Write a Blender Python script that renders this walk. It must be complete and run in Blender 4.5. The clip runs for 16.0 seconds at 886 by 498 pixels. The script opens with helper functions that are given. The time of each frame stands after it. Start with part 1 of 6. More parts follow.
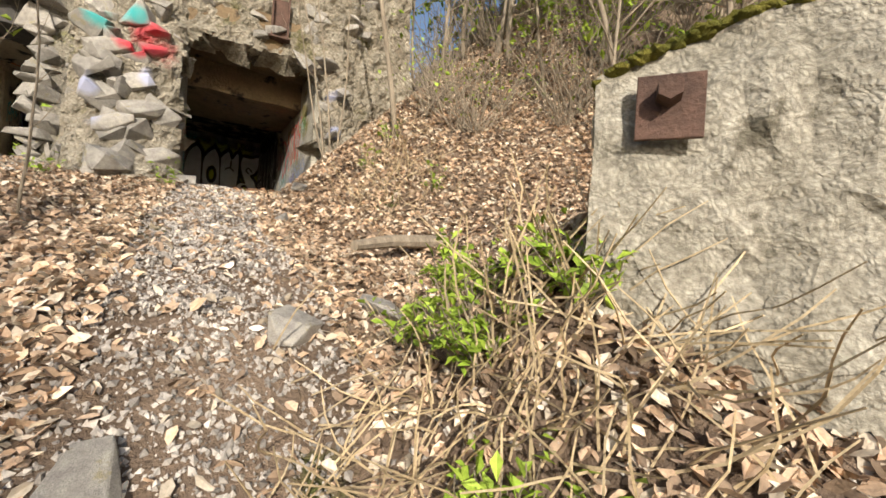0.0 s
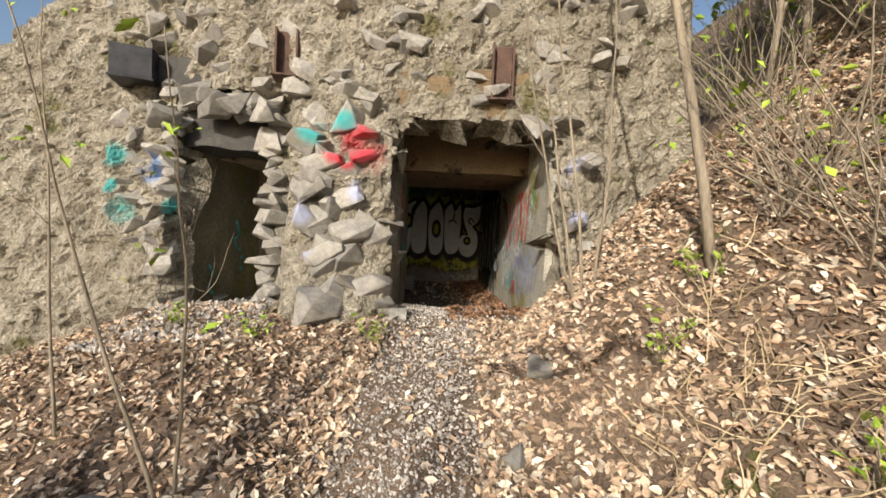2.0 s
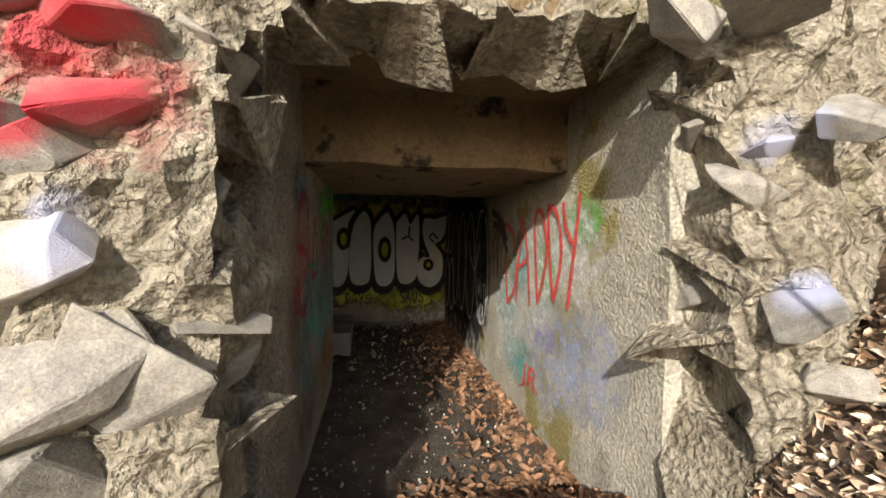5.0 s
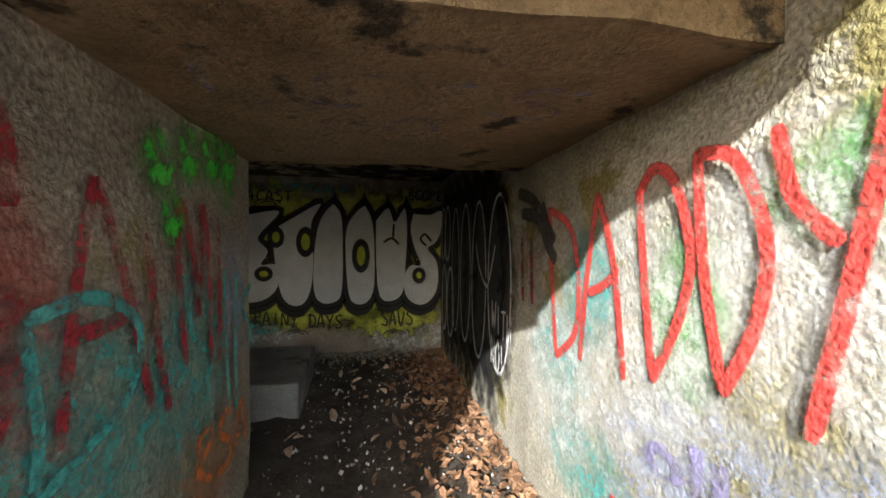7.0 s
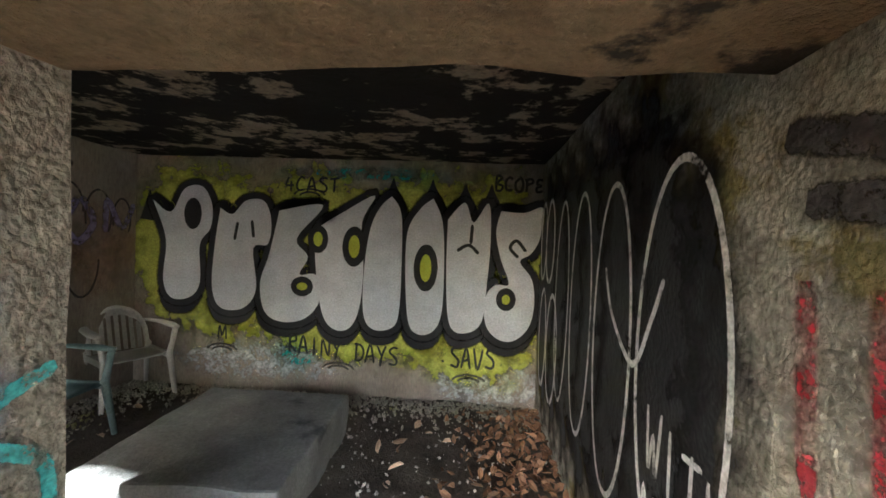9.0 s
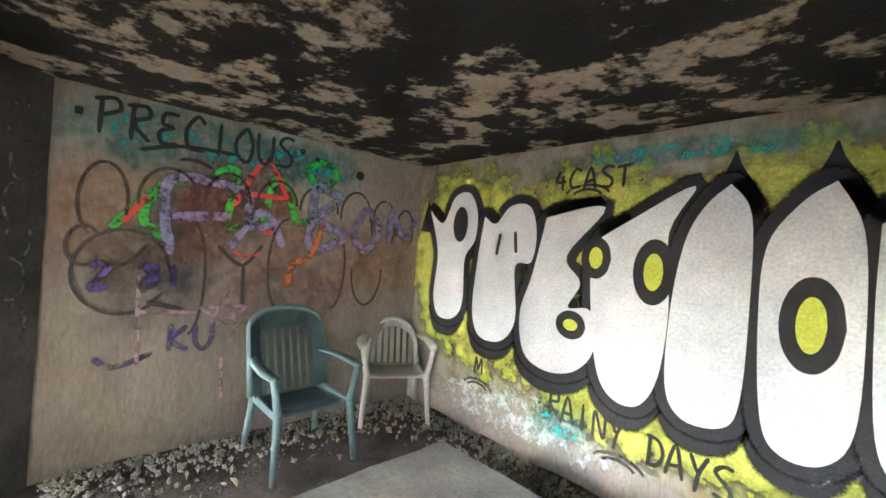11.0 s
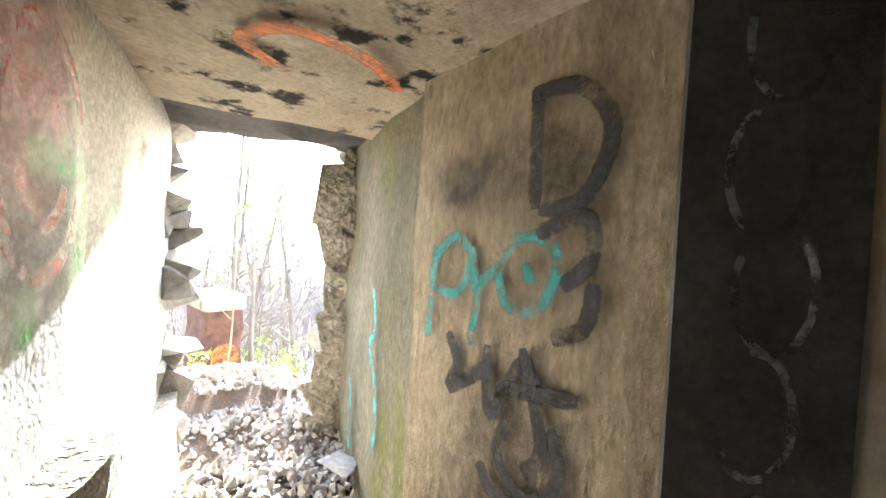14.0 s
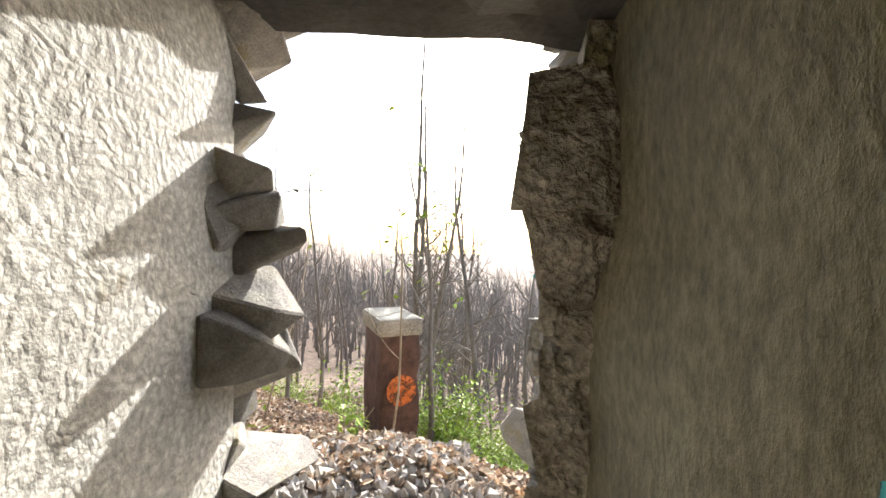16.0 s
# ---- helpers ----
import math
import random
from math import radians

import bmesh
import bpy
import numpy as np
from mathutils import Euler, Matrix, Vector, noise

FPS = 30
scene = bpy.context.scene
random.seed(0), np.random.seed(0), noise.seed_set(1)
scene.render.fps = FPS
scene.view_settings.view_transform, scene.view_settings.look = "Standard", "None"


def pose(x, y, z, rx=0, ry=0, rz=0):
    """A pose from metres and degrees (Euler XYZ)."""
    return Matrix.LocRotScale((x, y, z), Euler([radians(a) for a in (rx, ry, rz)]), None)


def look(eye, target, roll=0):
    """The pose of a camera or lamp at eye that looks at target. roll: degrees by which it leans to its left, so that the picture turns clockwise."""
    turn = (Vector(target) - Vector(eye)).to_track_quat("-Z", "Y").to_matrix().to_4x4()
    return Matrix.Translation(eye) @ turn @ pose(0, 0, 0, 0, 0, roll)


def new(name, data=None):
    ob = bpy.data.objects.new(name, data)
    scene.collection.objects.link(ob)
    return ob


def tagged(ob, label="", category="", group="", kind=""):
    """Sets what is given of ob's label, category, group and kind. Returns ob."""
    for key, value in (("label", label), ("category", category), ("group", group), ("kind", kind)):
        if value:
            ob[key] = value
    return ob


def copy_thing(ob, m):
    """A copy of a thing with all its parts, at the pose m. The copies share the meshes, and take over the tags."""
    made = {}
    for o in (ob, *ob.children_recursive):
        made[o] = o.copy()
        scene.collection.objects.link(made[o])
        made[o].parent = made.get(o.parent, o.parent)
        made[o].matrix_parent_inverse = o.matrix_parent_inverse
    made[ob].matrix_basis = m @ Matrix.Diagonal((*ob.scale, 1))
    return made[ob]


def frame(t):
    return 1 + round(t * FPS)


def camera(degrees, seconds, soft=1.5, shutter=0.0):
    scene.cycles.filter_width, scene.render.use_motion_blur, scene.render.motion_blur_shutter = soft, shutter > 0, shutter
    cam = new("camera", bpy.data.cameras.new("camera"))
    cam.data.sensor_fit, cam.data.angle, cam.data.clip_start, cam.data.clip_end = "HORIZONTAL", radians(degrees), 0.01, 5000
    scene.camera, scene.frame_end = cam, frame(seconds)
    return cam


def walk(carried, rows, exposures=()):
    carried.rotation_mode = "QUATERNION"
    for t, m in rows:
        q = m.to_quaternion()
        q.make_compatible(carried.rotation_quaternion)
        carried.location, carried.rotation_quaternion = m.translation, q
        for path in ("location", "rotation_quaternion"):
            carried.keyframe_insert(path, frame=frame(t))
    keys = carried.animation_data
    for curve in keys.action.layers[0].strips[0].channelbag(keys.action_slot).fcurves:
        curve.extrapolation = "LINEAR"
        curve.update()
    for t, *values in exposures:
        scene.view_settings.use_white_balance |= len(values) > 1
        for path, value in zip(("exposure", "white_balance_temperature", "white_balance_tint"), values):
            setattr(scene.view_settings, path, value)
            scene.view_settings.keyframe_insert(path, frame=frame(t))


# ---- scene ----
# ---- camera and walk ----
cam = camera(95.0, 16.0, 1.6)


def shear(p):
    """The left tunnel leans a little: places in it move with its skew."""
    x, y, z = p
    return (x + 0.125 * max(0.0, 3.55 - y), y, z)


PATH = [
    (0.0, (-0.668, -5.756, -0.353), (0.403, -4.067, -0.329), 3.8),
    (0.5, (-0.51, -5.2, 0.03), (0.104, -3.231, 0.075), 4.2),
    (1.0, (-0.435, -4.71, 0.435), (-0.208, -2.722, 0.444), 4.2),
    (1.5, (-0.438, -4.27, 0.787), (-0.342, -2.272, 0.767), 3.4),
    (2.0, (-0.445, -3.82, 1.118), (-0.363, -1.843, 1.06), 2.6),
    (2.5, (-0.435, -3.322, 1.365), (-0.36, -1.325, 1.289), 2.3),
    (3.0, (-0.43, -2.79, 1.475), (-0.37, -0.786, 1.4), 1.8),
    (3.5, (-0.465, -2.273, 1.515), (-0.325, -0.279, 1.454), 1.6),
    (4.0, (-0.452, -1.79, 1.545), (-0.222, 0.196, 1.487), 1.5),
    (4.2, (-0.435, -1.6, 1.555), (-0.175, 0.377, 1.492), 1.5),
    (6.3, (-0.168, 0.299, 1.527), (0.178, 2.269, 1.491), 0.4),
    (6.5, (-0.137, 0.472, 1.523), (0.208, 2.442, 1.488), 0.4),
    (7.0, (-0.062, 0.88, 1.517), (0.282, 2.85, 1.482), 0.5),
    (7.5, (-0.001, 1.308, 1.535), (0.347, 3.277, 1.497), 0.9),
    (8.0, (0.051, 1.713, 1.567), (0.352, 3.69, 1.522), 1.5),
    (8.2, (0.067, 1.865, 1.585), (0.328, 3.847, 1.54), 1.7),
    (9.3, (0.33, 2.78, 1.6), (0.0, 4.72, 1.56), 2.2),
    (10.3, (0.408, 3.463, 1.514), (-0.467, 5.262, 1.533), 2.3),
    (10.5, (0.33, 3.593, 1.54), (-0.70, 5.312, 1.55), 3.0),
    (11.0, (0.04, 3.90, 1.561), (-1.45, 5.235, 1.546), 4.4),
    (11.5, (-0.33, 4.05, 1.58), (-2.13, 4.92, 1.53), 4.4),
    (12.0, (-0.756, 4.063, 1.64), (-2.673, 4.606, 1.51), 4.3),
    (12.5, (-1.12, 4.05, 1.62), (-3.103, 4.222, 1.488), 3.3),
    (13.0, (-1.50, 4.04, 1.53), (-3.49, 3.90, 1.46), 2.4),
    (13.5, (-1.964, 4.08, 1.493), (-3.671, 3.04, 1.446), 2.3),
    (14.0, (-2.28, 3.89, 1.47), (-3.531, 2.33, 1.435), 3.2),
    (14.5, (-2.433, 3.64, 1.44), (-3.273, 1.825, 1.428), 4.0),
    (15.0, (-2.572, 3.26, 1.436), (-3.242, 1.375, 1.422), 2.3),
    (15.5, (-2.73, 2.78, 1.431), (-3.312, 0.866, 1.416), 1.7),
    (16.0, (-2.832, 2.354, 1.426), (-3.434, 0.447, 1.413), 1.0),
]
walk(
    cam,
    [(t, look(shear(e), shear(a), r) if t > 13.2 else look(e, a, r)) for t, e, a, r in PATH],
    exposures=[(0, 0.05, 6500, 10), (4.2, -0.05, 6500, 10), (5.5, 0.9, 6300, 10), (6.3, 1.3, 6000, 8), (7.2, 1.7, 5900, 7), (8.2, 2.45, 5700, 6), (10.3, 4.95, 5200, 8), (12.0, 5.75, 5300, 8),
               (12.8, 5.75, 5400, 8), (13.5, 4.6, 5400, 9), (14.0, 4.1, 5500, 10), (14.5, 3.2, 5600, 10), (15.2, 2.2, 5800, 10), (16, 1.65, 6000, 10)],
)

# ---- world and sun ----
SUN = Vector((-1.0, -2.4, 1.25)).normalized()
world = bpy.data.worlds.new("world")
scene.world = world
world.use_nodes = True
wn = world.node_tree.nodes
sky = wn.new("ShaderNodeTexSky")
sky.sky_type = "NISHITA"
sky.sun_disc = False
sky.sun_elevation = math.asin(SUN.z)
sky.sun_rotation = math.atan2(SUN.x, SUN.y)
sky.dust_density = 2.5
wn["Background"].inputs["Strength"].default_value = 0.15
world.node_tree.links.new(sky.outputs[0], wn["Background"].inputs["Color"])
sun_data = bpy.data.lights.new("sun", "SUN")
sun_data.energy, sun_data.angle, sun_data.color = 4.6, radians(0.6), (1.0, 0.93, 0.82)
sun = new("sun", sun_data)
sun.matrix_world = look(SUN * 30, (0, 0, 0))


# ---- materials ----
def material(name, low, high, scale=3.0, fine=40.0, rough=0.9, bump=0.3, third=None, third_at=0.6, third_scale=1.2, metal=0.0,
             alpha=None, island=0.0, objvar=0.0, bump_dist=0.02, streak=1.0, contrast=0.55, pebble=0.0, edge=False):
    m = bpy.data.materials.new(name)
    m.use_nodes = True
    n, k = m.node_tree.nodes, m.node_tree.links
    b = n["Principled BSDF"]
    b.inputs["Roughness"].default_value, b.inputs["Metallic"].default_value = rough, metal
    b.inputs["Specular IOR Level"].default_value = 0.25
    tc = n.new("ShaderNodeTexCoord")
    mp = n.new("ShaderNodeMapping")
    mp.inputs["Scale"].default_value = (1, 1, streak)
    k.new(tc.outputs["Object"], mp.inputs["Vector"])

    def nz(sc, det=6.0, ro=0.6):
        t = n.new("ShaderNodeTexNoise")
        t.inputs["Scale"].default_value, t.inputs["Detail"].default_value, t.inputs["Roughness"].default_value = sc, det, ro
        k.new(mp.outputs["Vector"], t.inputs["Vector"])
        return t.outputs["Fac"]

    def ramp(f, lo, hi):
        r = n.new("ShaderNodeMapRange")
        r.inputs["From Min"].default_value, r.inputs["From Max"].default_value = lo, hi
        k.new(f, r.inputs["Value"])
        return r.outputs["Result"]

    def mix(f, a, c, kind="MIX"):
        x = n.new("ShaderNodeMix")
        x.data_type, x.blend_type = "RGBA", kind
        for s, v in ((x.inputs["Factor"], f), (x.inputs[6], a), (x.inputs[7], c)):
            if hasattr(v, "is_output"):
                k.new(v, s)
            else:
                s.default_value = v if not isinstance(v, tuple) else (*v, 1)
        return x.outputs[2]

    coarse, small = nz(scale), nz(fine, 4.0, 0.7)
    col = mix(ramp(coarse, 0.3, 0.7), low, high)
    if third:
        col = mix(ramp(nz(third_scale, 8.0, 0.65), third_at, third_at + 0.06), col, third)
    col = mix(contrast, col, mix(ramp(small, 0.3, 0.7), (0.55, 0.55, 0.55), (1.35, 1.35, 1.35)), "MULTIPLY")
    if island or objvar:
        g = n.new("ShaderNodeNewGeometry") if island else n.new("ShaderNodeObjectInfo")
        rnd = g.outputs["Random Per Island"] if island else g.outputs["Random"]
        v = n.new("ShaderNodeMapRange")
        amount = island or objvar
        v.inputs["To Min"].default_value, v.inputs["To Max"].default_value = 1 - amount, 1 + amount
        k.new(rnd, v.inputs["Value"])
        hs = n.new("ShaderNodeHueSaturation")
        k.new(v.outputs["Result"], hs.inputs["Value"])
        k.new(col, hs.inputs["Color"])
        col = hs.outputs["Color"]
    height = None
    if pebble:
        vo = n.new("ShaderNodeTexVoronoi")
        vo.inputs["Scale"].default_value = pebble
        warp = n.new("ShaderNodeVectorMath")
        warp.operation = "MULTIPLY_ADD"
        warp.inputs[1].default_value = (0.09, 0.09, 0.09)
        wz = n.new("ShaderNodeTexNoise")
        wz.inputs["Scale"].default_value, wz.inputs["Detail"].default_value = 9.0, 3.0
        k.new(tc.outputs["Object"], wz.inputs["Vector"])
        k.new(wz.outputs["Color"], warp.inputs[0])
        k.new(tc.outputs["Object"], warp.inputs[2])
        k.new(warp.outputs[0], vo.inputs["Vector"])
        height = ramp(vo.outputs["Distance"], 0.75, 0.05)
        col = mix(0.55, col, mix(height, (0.72, 0.70, 0.67), (1.3, 1.3, 1.3)), "MULTIPLY")
    k.new(col, b.inputs["Base Color"])
    if bump:
        bp = n.new("ShaderNodeBump")
        bp.inputs["Strength"].default_value, bp.inputs["Distance"].default_value = bump, bump_dist
        add = n.new("ShaderNodeMath")
        add.operation = "ADD"
        k.new(small, add.inputs[0])
        k.new(coarse, add.inputs[1])
        top = add.outputs[0]
        if height is not None:
            more = n.new("ShaderNodeMath")
            more.operation = "MULTIPLY_ADD"
            more.inputs[1].default_value = 0.45
            k.new(height, more.inputs[0])
            k.new(top, more.inputs[2])
            top = more.outputs[0]
        k.new(top, bp.inputs["Height"])
        k.new(bp.outputs["Normal"], b.inputs["Normal"])
    if alpha:
        lo, hi = alpha
        worn = nz(9.0, 10.0, 0.75)
        cover = ramp(worn, lo, hi)
        if edge:
            sp = n.new("ShaderNodeSeparateXYZ")
            k.new(tc.outputs["UV"], sp.inputs[0])
            fuzz = n.new("ShaderNodeMath")
            fuzz.operation = "MULTIPLY_ADD"
            fuzz.inputs[1].default_value, fuzz.inputs[2].default_value = 0.5, -0.25
            k.new(nz(70.0, 3.0, 0.7), fuzz.inputs[0])
            near = n.new("ShaderNodeMath")
            k.new(sp.outputs["X"], near.inputs[0])
            k.new(fuzz.outputs[0], near.inputs[1])
            both = n.new("ShaderNodeMath")
            both.operation = "MULTIPLY"
            k.new(ramp(near.outputs[0], 0.08, 0.34), both.inputs[0])
            k.new(cover, both.inputs[1])
            cover = both.outputs[0]
        k.new(cover, b.inputs["Alpha"])
    return m


def paint(name, color, lo=0.28, hi=0.44, rough=0.6, edge=True, pebble=48.0):
    """Sprayed paint, thin and worn away in spots."""
    c2 = tuple(min(1, c * 1.25 + 0.01) for c in color)
    return material(name, color, c2, 5.0, 60.0, rough, 0.6, alpha=(lo, hi), bump_dist=0.012, pebble=pebble, edge=edge)


def haze_paint(name, color, strength=0.85, lo=0.36, hi=0.60):
    """An overspray patch whose edge fades out into the wall."""
    m = paint(name, color, lo, hi, edge=False)
    n, k = m.node_tree.nodes, m.node_tree.links
    b = n["Principled BSDF"]
    old = b.inputs["Alpha"].links[0].from_socket
    tc = n.new("ShaderNodeTexCoord")
    sub = n.new("ShaderNodeVectorMath")
    sub.operation = "SUBTRACT"
    sub.inputs[1].default_value = (0.5, 0.5, 0.0)
    k.new(tc.outputs["UV"], sub.inputs[0])
    ln = n.new("ShaderNodeVectorMath")
    ln.operation = "LENGTH"
    k.new(sub.outputs[0], ln.inputs[0])
    nz = n.new("ShaderNodeTexNoise")
    nz.inputs["Scale"].default_value, nz.inputs["Detail"].default_value = 6.0, 8.0
    k.new(tc.outputs["Object"], nz.inputs["Vector"])
    ma = n.new("ShaderNodeMath")
    ma.operation = "MULTIPLY_ADD"
    ma.inputs[1].default_value, ma.inputs[2].default_value = 0.5, -0.25
    k.new(nz.outputs["Fac"], ma.inputs[0])
    ad = n.new("ShaderNodeMath")
    k.new(ln.outputs["Value"], ad.inputs[0])
    k.new(ma.outputs[0], ad.inputs[1])
    r = n.new("ShaderNodeMapRange")
    r.inputs["From Min"].default_value, r.inputs["From Max"].default_value = 0.50, 0.30
    r.inputs["To Max"].default_value = strength
    k.new(ad.outputs[0], r.inputs["Value"])
    mu = n.new("ShaderNodeMath")
    mu.operation = "MULTIPLY"
    k.new(r.outputs["Result"], mu.inputs[0])
    k.new(old, mu.inputs[1])
    k.new(mu.outputs[0], b.inputs["Alpha"])
    return m


